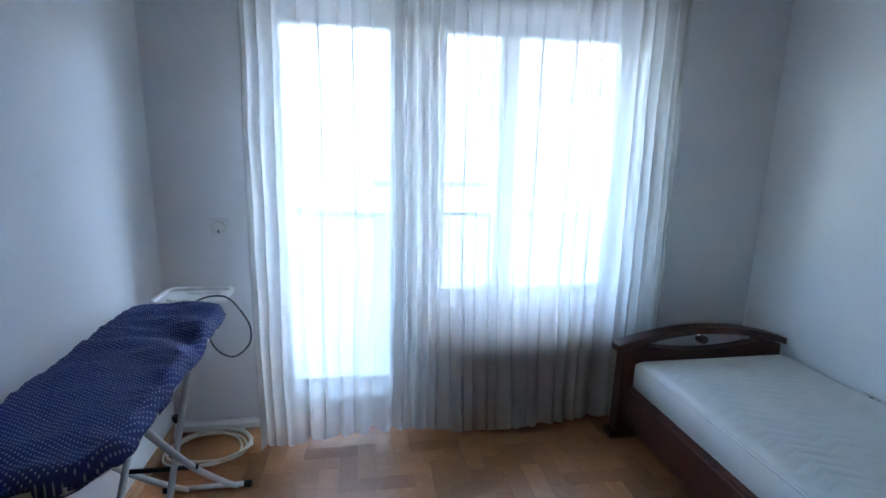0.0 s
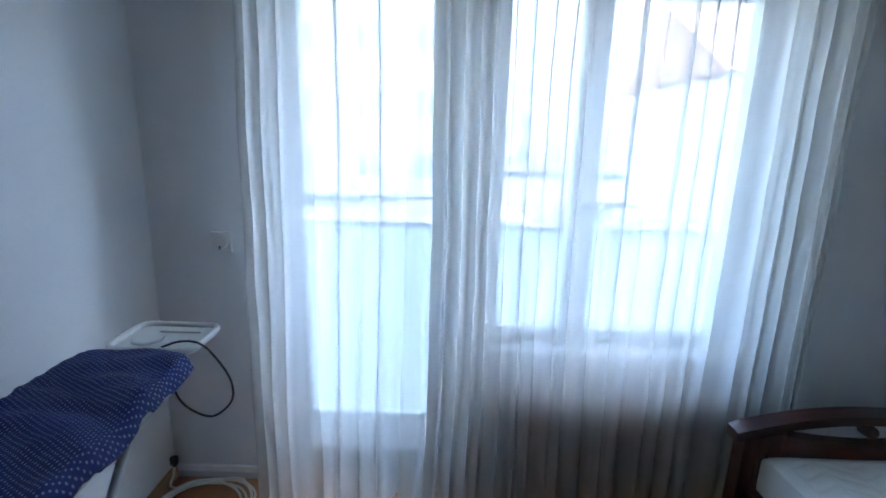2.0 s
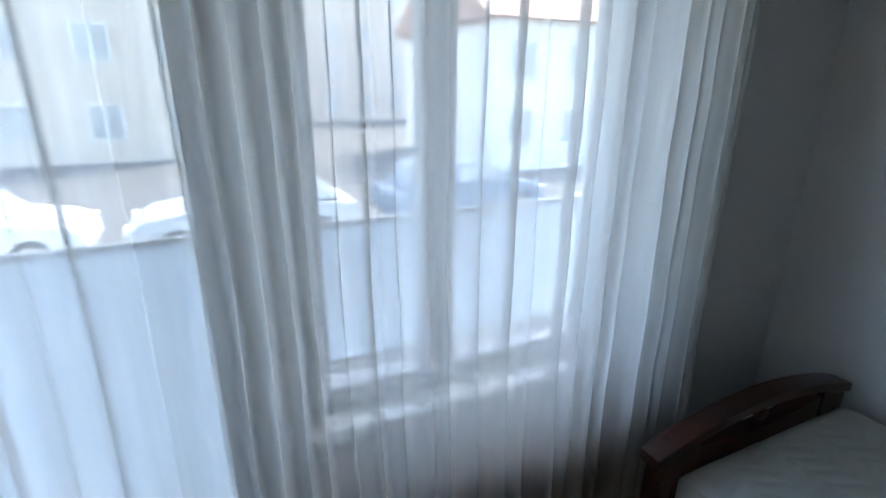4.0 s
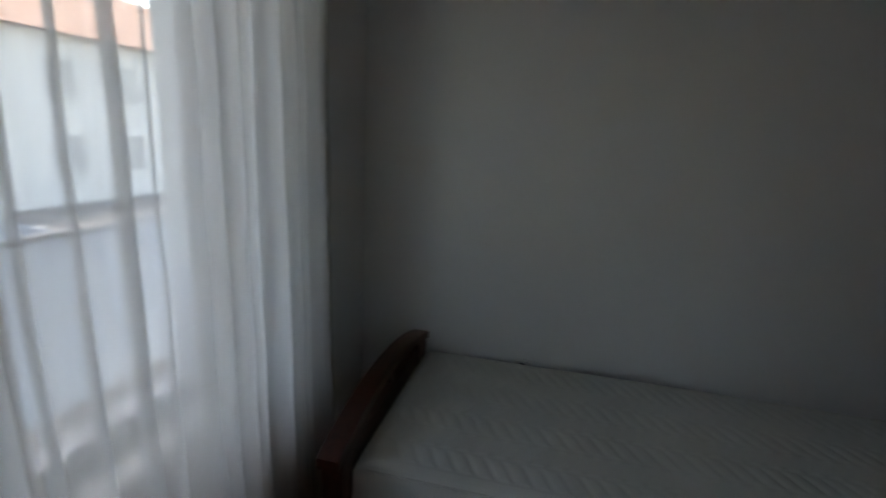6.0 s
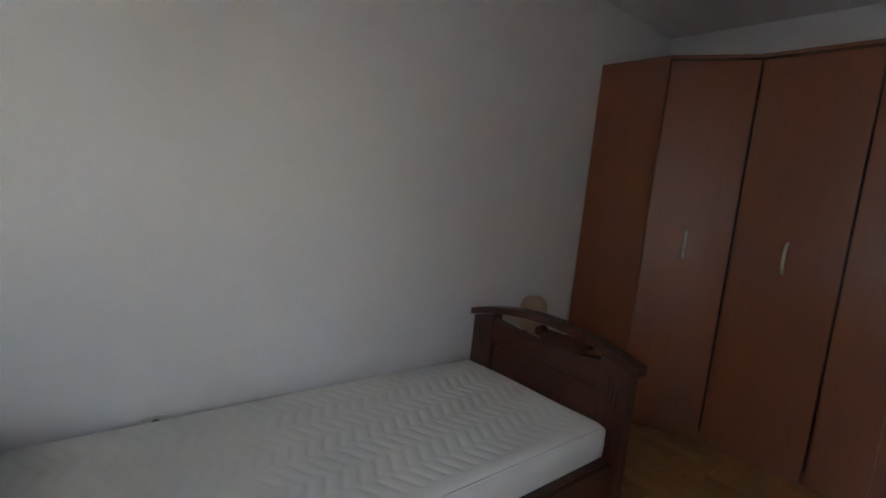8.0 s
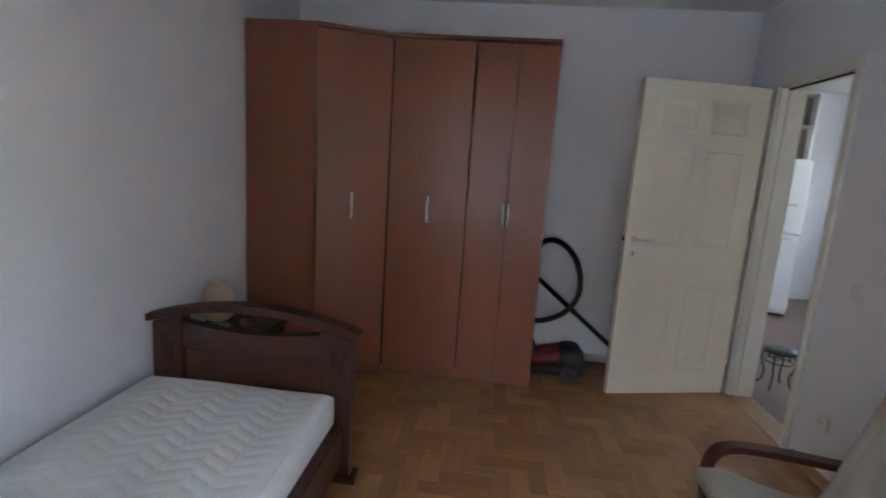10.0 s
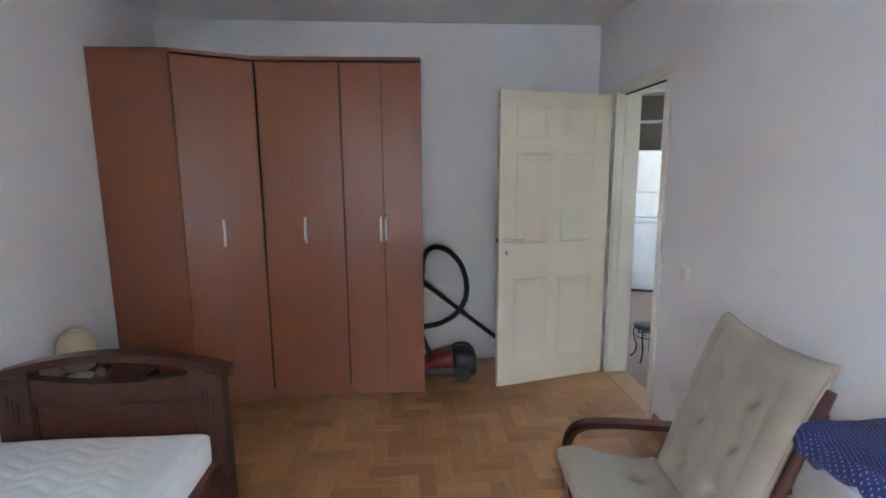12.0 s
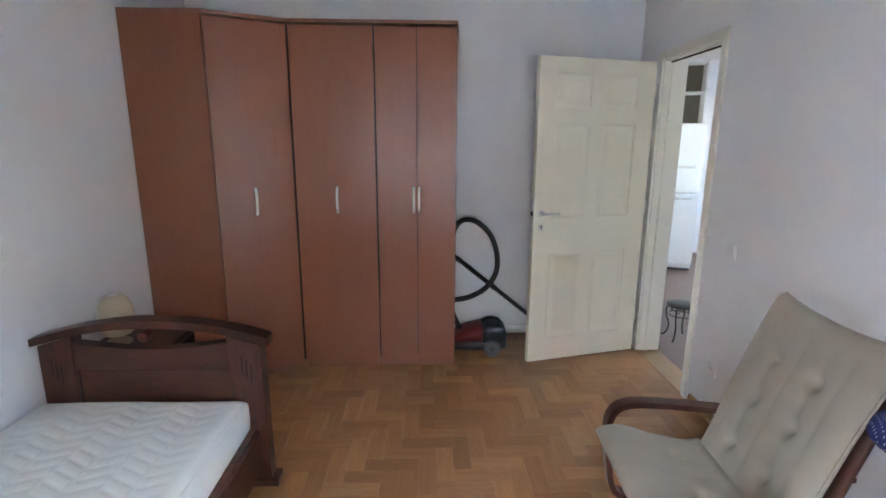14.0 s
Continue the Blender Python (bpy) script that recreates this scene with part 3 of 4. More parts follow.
def mattress():
    x0, x1, y0, y1, z0, z1 = 2.348, 3.195, 1.795, 3.722, 0.244, 0.436
    m = thing("mattress", (x0 + x1) / 2, (y0 + y1) / 2, z0, "bare white quilted mattress lying on the bed", "mattress")
    a, b, h = (x1 - x0) / 2, (y1 - y0) / 2, z1 - z0
    nx, ny = 130, 290
    bm = bmesh.new()

    def quilt(x, y):
        """Fishbone quilting: short slanted stitches that change their slant from strip to strip."""
        strip = math.floor((x + 5) / 0.105)
        v = ((x + 5) / 0.105) % 1.0
        u = (y / 0.058 + (0.9 if strip % 2 else -0.9) * v + 0.37 * strip + 0.12 * noise.noise(Vector((x * 5, y * 4, 2.0)))) % 1.0
        stitch = math.exp(-((u - 0.5) / 0.17) ** 2) * min(1.0, 6 * v, 6 * (1 - v))
        seam = 0.5 * math.exp(-(min(v, 1 - v) / 0.06) ** 2)
        return -0.0042 * (0.8 + 0.5 * noise.noise(Vector((x * 4, y * 3, 7.0)))) * max(stitch, seam)

    top = [[None] * (ny + 1) for _ in range(nx + 1)]
    for i in range(nx + 1):
        for j in range(ny + 1):
            x, y = -a + 2 * a * i / nx, -b + 2 * b * j / ny
            dx, dy = min(a - abs(x), 0.05), min(b - abs(y), 0.05)
            rx, ry = math.sqrt(max(0, 1 - (1 - dx / 0.05) ** 2)), math.sqrt(max(0, 1 - (1 - dy / 0.05) ** 2))
            soft = 0.022 * (rx * ry - 1)
            sag = -0.004 * noise.noise(Vector((x * 3, y * 2, 0.3)))
            q = quilt(x, y) * (dx > 0.045) * (dy > 0.045)
            top[i][j] = bm.verts.new((x, y, h + soft + q + sag))
    for i in range(nx):
        for j in range(ny):
            bm.faces.new((top[i][j], top[i + 1][j], top[i + 1][j + 1], top[i][j + 1]))
    ring = [top[i][0] for i in range(nx + 1)] + [top[nx][j] for j in range(1, ny + 1)] + [top[i][ny] for i in range(nx - 1, -1, -1)] + [top[0][j] for j in range(ny - 1, 0, -1)]
    prev = ring
    for z, out in ((h - 0.035, 0.008), (h * 0.5, 0.010), (0.03, 0.007), (0.0, -0.012)):
        cur = []
        for v in ring:
            n = Vector((v.co.x / a, v.co.y / b, 0))
            cur.append(bm.verts.new((v.co.x + out * (abs(n.x) > 0.999) * math.copysign(1, n.x), v.co.y + out * (abs(n.y) > 0.999) * math.copysign(1, n.y), z)))
        for k in range(len(ring)):
            bm.faces.new((prev[k], cur[k], cur[(k + 1) % len(ring)], prev[(k + 1) % len(ring)]))
        prev = cur
    bm.faces.new(prev)
    part("ticking", bm, M_TICK, m, smooth=True)
    for z, o in ((h - 0.022, 0.001), (0.02, 0.006)):
        pts = [(-a - o, -b - o, z), (a + o, -b - o, z), (a + o, b + o, z), (-a - o, b + o, z)]
        loop = []
        for k in range(4):
            p, q = Vector(pts[k]), Vector(pts[(k + 1) % 4])
            loop += [p.lerp(q, u) for u in (0.02, 0.25, 0.5, 0.75, 0.98)]
        part("piping", tube(loop, 0.004, 6, 1.0, True), M_TICK, m, "white corded edge", True)
    return m


bed()
mattress()


# ---- door to the hall, open into the room ----
def door_leaf():
    hx, hy, ang = 0.045, 0.375, 14.0
    n, h, t = 0.85, 2.025, 0.04
    d = thing("door_1", hx, hy, 0.008, "cream-painted six-panel door, standing open", "door", ang, kind="structure")
    cols = [(0.13, 0.385), (0.475, 0.73)]
    rows = [(0.16, 0.77), (1.01, 1.62), (1.72, 1.93)]
    # rails and stiles around the six recessed panels
    bm = bmesh.new()
    xs = [0.0, cols[0][0], cols[0][1], cols[1][0], cols[1][1], n]
    zs = [0.0]
    for lo, hi in rows:
        zs += [lo, hi]
    zs.append(h)
    for lo, hi in ((xs[0], xs[1]), (xs[2], xs[3]), (xs[4], xs[5])):
        add_box(bm, lo, hi, -t, 0, 0, h, 0.0)
    for lo, hi in ((zs[0], zs[1]), (zs[2], zs[3]), (zs[4], zs[5]), (zs[6], zs[7])):
        for a, b in cols:
            add_box(bm, a, b, -t, 0, lo, hi)
    leaf = part("leaf", bm, M_CREAM, d)
    for lo, hi in rows:
        for a, b in cols:
            p = bmesh.new()
            for sgn, y in ((1, 0.0), (-1, -t)):
                rings = []
                for inset, deep in ((0.0, 0.0), (0.012, 0.005), (0.026, 0.005), (0.052, 0.001)):
                    yy = y - sgn * deep
                    rings.append([p.verts.new(c) for c in ((a + inset, yy, lo + inset), (b - inset, yy, lo + inset), (b - inset, yy, hi - inset), (a + inset, yy, hi - inset))])
                for r, q in zip(rings, rings[1:]):
                    for k in range(4):
                        p.faces.new((r[k], r[(k + 1) % 4], q[(k + 1) % 4], q[k]))
                p.faces.new(rings[-1])
            part("panel", p, M_CREAM, leaf)
    # lever handles with small rose and key plate, both faces
    for y, s in ((0.0, 1), (-t, -1)):
        hb = lathe([(0.024, 0), (0.024, 0.006), (0.012, 0.008), (0.010, 0.04)], 20, pose(n - 0.055, y, 1.045, -90 * s, 0, 0))
        part("handle_rose", hb, M_STEEL, d, smooth=False)
        lever = tube(curve_pts([(n - 0.055, y + s * 0.036, 1.045), (n - 0.065, y + s * 0.046, 1.045), (n - 0.09, y + s * 0.047, 1.046), (n - 0.165, y + s * 0.044, 1.043)], 5), [0.009] * 15 + [0.007], 10)
        part("door_handle", lever, M_STEEL, d, "brushed metal lever handle", True)
        part("keyhole_plate", lathe([(0.018, 0), (0.018, 0.004), (0.014, 0.006)], 20, pose(n - 0.055, y, 0.952, -90 * s, 0, 0)), M_STEEL, d)
        part("keyhole", box(n - 0.058, n - 0.052, y + s * 0.0062 - 0.001, y + s * 0.0062 + 0.001, 0.94, 0.965), M_BLACK, d)
        part("screw_cap", lathe([(0.006, 0), (0.006, 0.002)], 12, pose(n - 0.055, y, 1.115, -90 * s, 0, 0)), M_STEEL, d)
    part("lock_plate", box(n - 0.001, n + 0.002, -0.032, -0.008, 0.90, 1.14), M_STEEL, d)
    part("latch", box(n, n + 0.012, -0.028, -0.012, 1.03, 1.06, 0.003), M_IRON, d)
    for z in (0.22, 1.02, 1.80):
        part("hinge", tube([(-0.008, -0.004, z), (-0.008, -0.004, z + 0.09)], 0.008, 10), M_STEEL, d, smooth=True)
    return d


def door_frame():
    y0, y1, z1 = DOOR
    f = thing("door_frame", 0, (y0 + y1) / 2, 0, "cream-painted wooden door frame with flat architrave", "door frame", kind="structure")
    a, b = y0 - (y0 + y1) / 2, y1 - (y0 + y1) / 2
    bm = box(-T - 0.004, 0.004, a, a + 0.025, 0, z1 - 0.025)
    add_box(bm, -T - 0.004, 0.004, b - 0.025, b, 0, z1 - 0.025)
    add_box(bm, -T - 0.004, 0.004, a, b, z1 - 0.025, z1)
    part("lining", bm, M_FRAME, f)
    bm = box(-0.062, -0.042, a + 0.025, a + 0.037, 0, z1 - 0.037)
    add_box(bm, -0.062, -0.042, b - 0.037, b - 0.025, 0, z1 - 0.037)
    add_box(bm, -0.062, -0.042, a + 0.025, b - 0.025, z1 - 0.037, z1 - 0.025)
    part("stop", bm, M_FRAME, f)
    part("seal", box(-0.040, -0.034, a + 0.030, b - 0.030, z1 - 0.036, z1 - 0.026), M_SHADE_SEAL, f, "dark rubber seal")
    for x, s in ((0.004, 1), (-T - 0.004, -1)):
        w, t = 0.050, 0.014 * s
        lo, hi = min(x, x + t), max(x, x + t)
        for q0, q1 in ((a - w + 0.012, a + 0.012), (b - 0.012, b + w - 0.012)):
            part("architrave", box(lo, hi, q0, q1, 0, z1 - 0.012 + w, 0.003), M_FRAME, f)
        part("architrave", box(lo, hi, a + 0.012, b - 0.012, z1 - 0.012, z1 - 0.012 + w, 0.003), M_FRAME, f)
    return f


structure("threshold", box(-T - 0.01, 0.012, DOOR[0] + 0.001, DOOR[1] - 0.001, -0.004, 0.006, 0.002), M_SKIRT, "varnished oak threshold strip", "threshold")
door_leaf()
door_frame()


# ---- nightstand and lamp between bed and wardrobe ----
def nightstand():
    n = thing("nightstand", 3.03, 1.35, 0, "small dark-stained nightstand between bed and wardrobe", "nightstand")
    bm = box(-0.18, 0.18, -0.19, -0.172, 0.05, 0.50)
    add_box(bm, -0.18, 0.18, 0.172, 0.19, 0.05, 0.50)
    add_box(bm, 0.165, 0.18, -0.172, 0.172, 0.05, 0.50)
    add_box(bm, -0.16, 0.165, -0.172, 0.172, 0.05, 0.068)
    part("body", bm, M_BEDV, n)
    part("top", box(-0.20, 0.19, -0.21, 0.21, 0.50, 0.525, 0.006), M_BED, n)
    for z in (0.08, 0.29):
        d = part("drawer", box(-0.192, -0.165, -0.168, 0.168, z, z + 0.195, 0.004), M_BED, n)
        part("knob", lathe([(0.006, 0), (0.006, 0.012), (0.013, 0.016), (0.012, 0.024), (0.005, 0.028)], 14, pose(-0.192, 0, z + 0.1, 0, -90, 0)), M_BEDV, d, smooth=True)
    for sx in (-0.165, 0.165):
        for sy in (-0.17, 0.17):
            part("leg", box(sx - 0.02, sx + 0.02, sy - 0.02, sy + 0.02, 0, 0.05), M_BEDV, n)
    return n


def table_lamp():
    p = thing("table_lamp", 3.10, 1.40, 0.525, "small table lamp with a rounded cream shade on the nightstand", "table lamp")
    part("base", lathe([(0.055, 0), (0.058, 0.008), (0.05, 0.016), (0.018, 0.026), (0.012, 0.036), (0.016, 0.046), (0.010, 0.055)], 24), M_LAMP, p, "cream ceramic foot", True)
    part("shade", lathe([(0.058, 0.050), (0.070, 0.062), (0.077, 0.10), (0.079, 0.150), (0.074, 0.195), (0.060, 0.225), (0.040, 0.241), (0.020, 0.246)], 32), M_LAMP, p, "rounded cream cloth shade", True)
    part("collar", lathe([(0.021, 0.243), (0.021, 0.250), (0.012, 0.254)], 16), M_STEEL, p)
    return p


nightstand()
table_lamp()


# ---- armchair beside the west wall ----
def armchair():
    c = thing("armchair", 0.120, 2.245, 0, "bentwood armchair with a beige button-tufted cushion", "armchair", -4)
    hw = 0.285
    for s in (-1, 1):
        y = s * (hw + 0.015)
        # armrest bending into the front leg and the floor runner
        line = curve_pts([(0.06, y, 0.415), (0.28, y, 0.435), (0.52, y, 0.452), (0.645, y, 0.446), (0.70, y, 0.405), (0.715, y, 0.32), (0.70, y, 0.17), (0.68, y, 0.07), (0.64, y, 0.022), (0.55, y, 0.014), (0.30, y, 0.014), (0.10, y, 0.014)], 6)
        bm = bmesh.new()
        rails = []
        for i, p in enumerate(line):
            t = (line[min(i + 1, len(line) - 1)] - line[max(i - 1, 0)]).normalized()
            nrm = Vector((t.z, 0, -t.x)) * 0.012
            rails.append([bm.verts.new(q) for q in (p + nrm + Vector((0, -0.027, 0)), p + nrm + Vector((0, 0.027, 0)), p - nrm + Vector((0, 0.027, 0)), p - nrm + Vector((0, -0.027, 0)))])
        for a, b in zip(rails, rails[1:]):
            for k in range(4):
                bm.faces.new((a[k], a[(k + 1) % 4], b[(k + 1) % 4], b[k]))
        bm.faces.new(rails[0])
        bm.faces.new(rails[-1][::-1])
        bmesh.ops.bevel(bm, geom=[e for e in bm.edges if abs((e.verts[0].co - e.verts[1].co).y) < 1e-6 and e.calc_length() < 0.2 and len(e.link_faces) == 2 and e.calc_face_angle(0) > 1.2], offset=0.004, segments=2, affect="EDGES")
        part("armrest", bm, M_CHAIRWOOD, c, "bent mahogany-stained armrest and leg")
        # rear brace from the runner up to the arm and back
        part("rear_leg", box(-0.013, 0.013, y - 0.024, y + 0.024, 0, 0.44, 0.004, pose(0.345, 0, 0.02, 0, -24, 0)), M_CHAIRWOOD, c)
        part("front_brace", box(-0.013, 0.013, y - 0.022, y + 0.022, 0, 0.27, 0.004, pose(0.56, 0, 0.02, 0, 20, 0)), M_CHAIRWOOD, c)
    # inner frame carrying seat and back
    for s in (-1, 1):
        y = s * (hw - 0.012)
        line = curve_pts([(0.70, y, 0.275), (0.57, y, 0.248), (0.42, y, 0.200), (0.34, y, 0.205), (0.28, y, 0.30), (0.19, y, 0.60), (0.095, y, 0.87)], 6)
        part("seat_frame", tube(line, 0.026, 8, 0.62), M_CHAIRWOOD, c, smooth=True)
    for p in ((0.67, 0.270), (0.50, 0.232), (0.29, 0.30), (0.20, 0.57), (0.115, 0.81)):
        part("cross_bar", box(p[0] - 0.012, p[0] + 0.012, -hw - 0.01, hw + 0.01, p[1] - 0.026, p[1] - 0.008, 0.003), M_CHAIRWOOD, c)

    def pad(name, line, width, thick, buttons, label, flare=0.0, seams=(), saddle=0.0):
        """A padded sheet along a line in x and z, with buttons pressed in."""
        nu, nv = 72, 72
        pts = curve_pts([(x, 0, z) for x, z in line], 12)
        lens = [0.0]
        for a, b in zip(pts, pts[1:]):
            lens.append(lens[-1] + (b - a).length)
        bm = bmesh.new()
        faces = {}
        for side in (1, -1):
            for i in range(nu + 1):
                s = lens[-1] * i / nu
                k = max(j for j in range(len(lens)) if lens[j] <= s + 1e-9)
                k = min(k, len(pts) - 2)
                p = pts[k].lerp(pts[k + 1], (s - lens[k]) / (lens[k + 1] - lens[k]))
                t = (pts[k + 1] - pts[k]).normalized()
                up = Vector((t.z, 0, -t.x))
                for j in range(nv + 1):
                    v = -1 + 2 * j / nv
                    u = i / nu
                    rim = min(1.0, min(u, 1 - u) * lens[-1] / 0.06, (1 - abs(v)) * width / 2 / 0.06)
                    puff = math.sqrt(max(0.0, 1 - (1 - rim) ** 2))
                    y = v * (width / 2 + flare * u)
                    dent = sum(math.exp(-(((s - bs) / 0.027) ** 2 + ((y - by) / 0.027) ** 2)) for bs, by in buttons)
                    crease = sum(0.09 * math.exp(-((y - by) / 0.016) ** 2) * math.exp(-((s - bs) / 0.13) ** 2) for bs, by in buttons)
                    crease += sum((0.07 + 0.05 * noise.noise(Vector((s * 6, c0 * 9, 3.0)))) * math.exp(-((y - c0) / 0.010) ** 2) for c0 in seams)
                    h = side * thick / 2 * puff * (1 - min(0.85, 0.8 * dent + crease) * (side == 1))
                    wob = 0.004 * noise.noise(Vector((s * 9, y * 9, side * 2.0)))
                    q = p + up * (h + wob * puff) + Vector((0, y, 0)) + t * saddle * (v * v - 0.6) * u ** 4
                    faces[side, i, j] = bm.verts.new(q)
        for side in (1, -1):
            for i in range(nu):
                for j in range(nv):
                    bm.faces.new((faces[side, i, j], faces[side, i + 1, j], faces[side, i + 1, j + 1], faces[side, i, j + 1]))
        bmesh.ops.remove_doubles(bm, verts=bm.verts, dist=0.0006)
        pad_ob = part(name, bm, M_CUSHION, c, label, True)
        loop = []
        w = width / 2
        ends = [pts[0], pts[-1]]
        d = (pts[-1] - pts[-2]).normalized() * saddle
        loop += [p + Vector((0, -w - flare * lens[k] / lens[-1], 0)) + d * 0.4 * (lens[k] / lens[-1]) ** 4 for k, p in enumerate(pts)]
        loop += [pts[-1] + Vector((0, v * (w + flare), 0)) + d * (v * v - 0.6) for v in (-0.75, -0.5, -0.25, 0, 0.25, 0.5, 0.75)]
        loop += [p + Vector((0, w + flare * lens[len(pts) - 1 - k] / lens[-1], 0)) + d * 0.4 * (lens[len(pts) - 1 - k] / lens[-1]) ** 4 for k, p in enumerate(reversed(pts))]
        part("piping", tube(loop, 0.0055, 6, 1.0, True), M_CUSHION, pad_ob, "corded cushion edge", True)

    back = [(0.335, 0.275), (0.295, 0.38), (0.238, 0.56), (0.175, 0.74), (0.115, 0.885), (0.085, 0.935)]
    seat = [(0.335, 0.295), (0.43, 0.285), (0.56, 0.312), (0.68, 0.345), (0.765, 0.335)]
    pad("back_cushion", back, 0.52, 0.085, [(s, y) for s in (0.14, 0.33, 0.50) for y in (-0.10, 0.10)], "beige back cushion tufted with buttons", 0.02, (0.0, 0.185, -0.185), 0.026)
    pad("seat_cushion", seat[::-1], 0.55, 0.085, [(0.27, -0.11), (0.27, 0.11)], "beige seat cushion", 0.0, (0.0,))
    return c


armchair()


# ---- ironing board along the west wall ----
def ironing_board():
    b = thing("ironing_board", 0.30, 3.06, 0, "ironing board with navy dotted cotton cover along the wall", "ironing board")
    z = 0.878
    slope = 0.058
    n = 40
    # outline: broad end to the north, rounded nose to the south
    def half(u):
        w = 0.195 - 0.02 * u * u
        if u < 0.15:
            w *= max(0.02, 1 - (1 - u / 0.15) ** 2.6) ** (1 / 2.4)
        if u > 0.90:
            w *= max(0.02, 1 - ((u - 0.90) / 0.10) ** 3) ** (1 / 3) * 0.45 + 0.55
        return w

    def mid(u):
        return -0.02 - 0.022 * (1 - u)
    y0, y1 = -0.50, 0.46
    bm = bmesh.new()
    rows = []
    nv = 30
    for i in range(n * 2 + 1):
        u = i / (n * 2)
        row = []
        for j in range(nv + 1):
            v = -1 + 2 * j / nv
            a = half(max(u, 0.004))
            x, y = v * a + mid(u), y0 + (y1 - y0) * u
            drop = 0.042 * max(0.0, (abs(v) - 0.86) / 0.14) ** 1.6 + 0.03 * max(0.0, (0.03 - u) / 0.03) ** 1.5 + 0.03 * max(0.0, (u - 0.97) / 0.03) ** 1.5
            side = abs(v) ** 3
            wr = 0.019 * math.sin(26 * y + 5.0 * x + 1.5 * math.sin(9 * x)) * (0.25 + 0.75 * max(0, v) ** 1.5) * max(0.0, math.sin(5 * y + 0.8)) ** 2
            wr += 0.007 * math.sin(34 * (y + 0.9 * x) + 4 * noise.noise(Vector((x * 4, y * 4, 8.0)))) * max(0, v) ** 1.2 + 0.010 * noise.noise(Vector((x * 7 + 3, y * 17, 1.0))) + 0.005 * noise.noise(Vector((x * 16, y * 36 + 9 * x, 4.0))) + 0.004 * side * math.sin(95 * y + 2 * math.sin(31 * y))
            row.append(bm.verts.new((x * (1 + 0.012 * math.sin(60 * y) * side), y, z - slope * (1 - u) - drop + wr)))
        rows.append(row)
    for a, c in zip(rows, rows[1:]):
        for j in range(nv):
            bm.faces.new((a[j], a[j + 1], c[j + 1], c[j]))
    rim = [r[0] for r in rows] + rows[-1][1:] + [r[-1] for r in reversed(rows[:-1])] + rows[0][1:-1][::-1]
    low = [bm.verts.new((v.co.x * 0.90, v.co.y * 0.97, v.co.z - 0.02)) for v in rim]
    for k in range(len(rim)):
        bm.faces.new((rim[k], rim[(k + 1) % len(rim)], low[(k + 1) % len(rim)], low[k]))
    flat = {v: (v.co.x, v.co.y) for v in bm.verts}
    for k, v in enumerate(low):
        flat[v] = (rim[k].co.x * 1.25, rim[k].co.y * 1.06)
    layer = bm.loops.layers.uv.new("cloth")
    for f in bm.faces:
        for corner in f.loops:
            corner[layer].uv = flat[corner.vert]
    part("cover", bm, M_NAVY, b, "navy cotton cover with white dots, gathered and creased", True)
    under = [(0.93 * half(max(k / 20, 0.02)) * s + mid(k / 20), y0 * 0.97 + (y1 - y0) * 0.97 * k / 20) for s, ks in ((1, range(21)), (-1, range(20, -1, -1))) for k in ks]
    plate = slab(under, z - 0.062, z - 0.046, "z")
    for v in plate.verts:
        v.co.z -= slope * (y1 - v.co.y) / (y1 - y0)
    part("board", plate, M_LEG, b, "pale perforated steel board")
    # crossed tube legs
    for s, x in ((1, 0.115), (-1, -0.085)):
        up = curve_pts([(x, -0.30, z - 0.06), (x, 0.07, 0.42), (x, 0.49, 0.035), (x, 0.52, 0.016)], 8)
        dn = curve_pts([(x * 0.7, 0.27, z - 0.06), (x * 0.7, -0.02, 0.44), (x * 0.7, -0.31, 0.05), (x * 0.7, -0.335, 0.016)], 8)
        part("leg", tube(up, 0.0105, 10), M_LEG, b, "pale grey tubular steel leg", True)
        part("leg", tube(dn, 0.0105, 10), M_LEG, b, "pale grey tubular steel leg", True)
    for y, w in ((0.52, 0.165), (-0.335, 0.17)):
        bar = part("foot_bar", tube([(-w, y, 0.0165), (w, y, 0.0165)], 0.011, 10), M_LEG, b, smooth=True)
        for s in (-1, 1):
            part("foot_cap", lathe([(0.0135, 0), (0.0150, 0.008), (0.0150, 0.026), (0.010, 0.031)], 14, pose(s * (w - 0.016), y, 0.0165, 0, 90 * s, 0)), M_BLACK, bar, "dark rubber foot cap", True)
    part("pivot", tube([(-0.10, 0.06, 0.43), (0.13, 0.06, 0.43)], 0.008, 10), M_BLACK, b, smooth=True)
    # white iron rest at the broad end
    rest = bmesh.new()
    o = []
    rx0, rx1, ry0, ry1, r = -0.135, 0.125, 0.455, 0.66, 0.04
    for cx, cy, a0 in ((rx1 - r, ry0 + r, -90), (rx1 - r, ry1 - r, 0), (rx0 + r, ry1 - r, 90), (rx0 + r, ry0 + r, 180)):
        o += [(cx + r * math.cos(radians(a0 + 15 * k)), cy + r * math.sin(radians(a0 + 15 * k))) for k in range(7)]
    add_slab(rest, o, z - 0.030, z - 0.020, "z")
    tray = part("iron_rest", rest, M_PLASTIC, b, "white plastic iron rest with a raised rim")
    part("rim", tube([(x, y, z - 0.014) for x, y in o], 0.010, 8, 1.0, True), M_PLASTIC, tray, smooth=True)
    part("pad", lathe([(0.048, 0), (0.048, 0.006), (0.043, 0.009)], 28, pose(-0.055, 0.545, z - 0.021)), M_WHITE, tray)
    part("pad", box(-0.05, 0.085, 0.60, 0.632, z - 0.021, z - 0.013, 0.003), M_WHITE, tray)
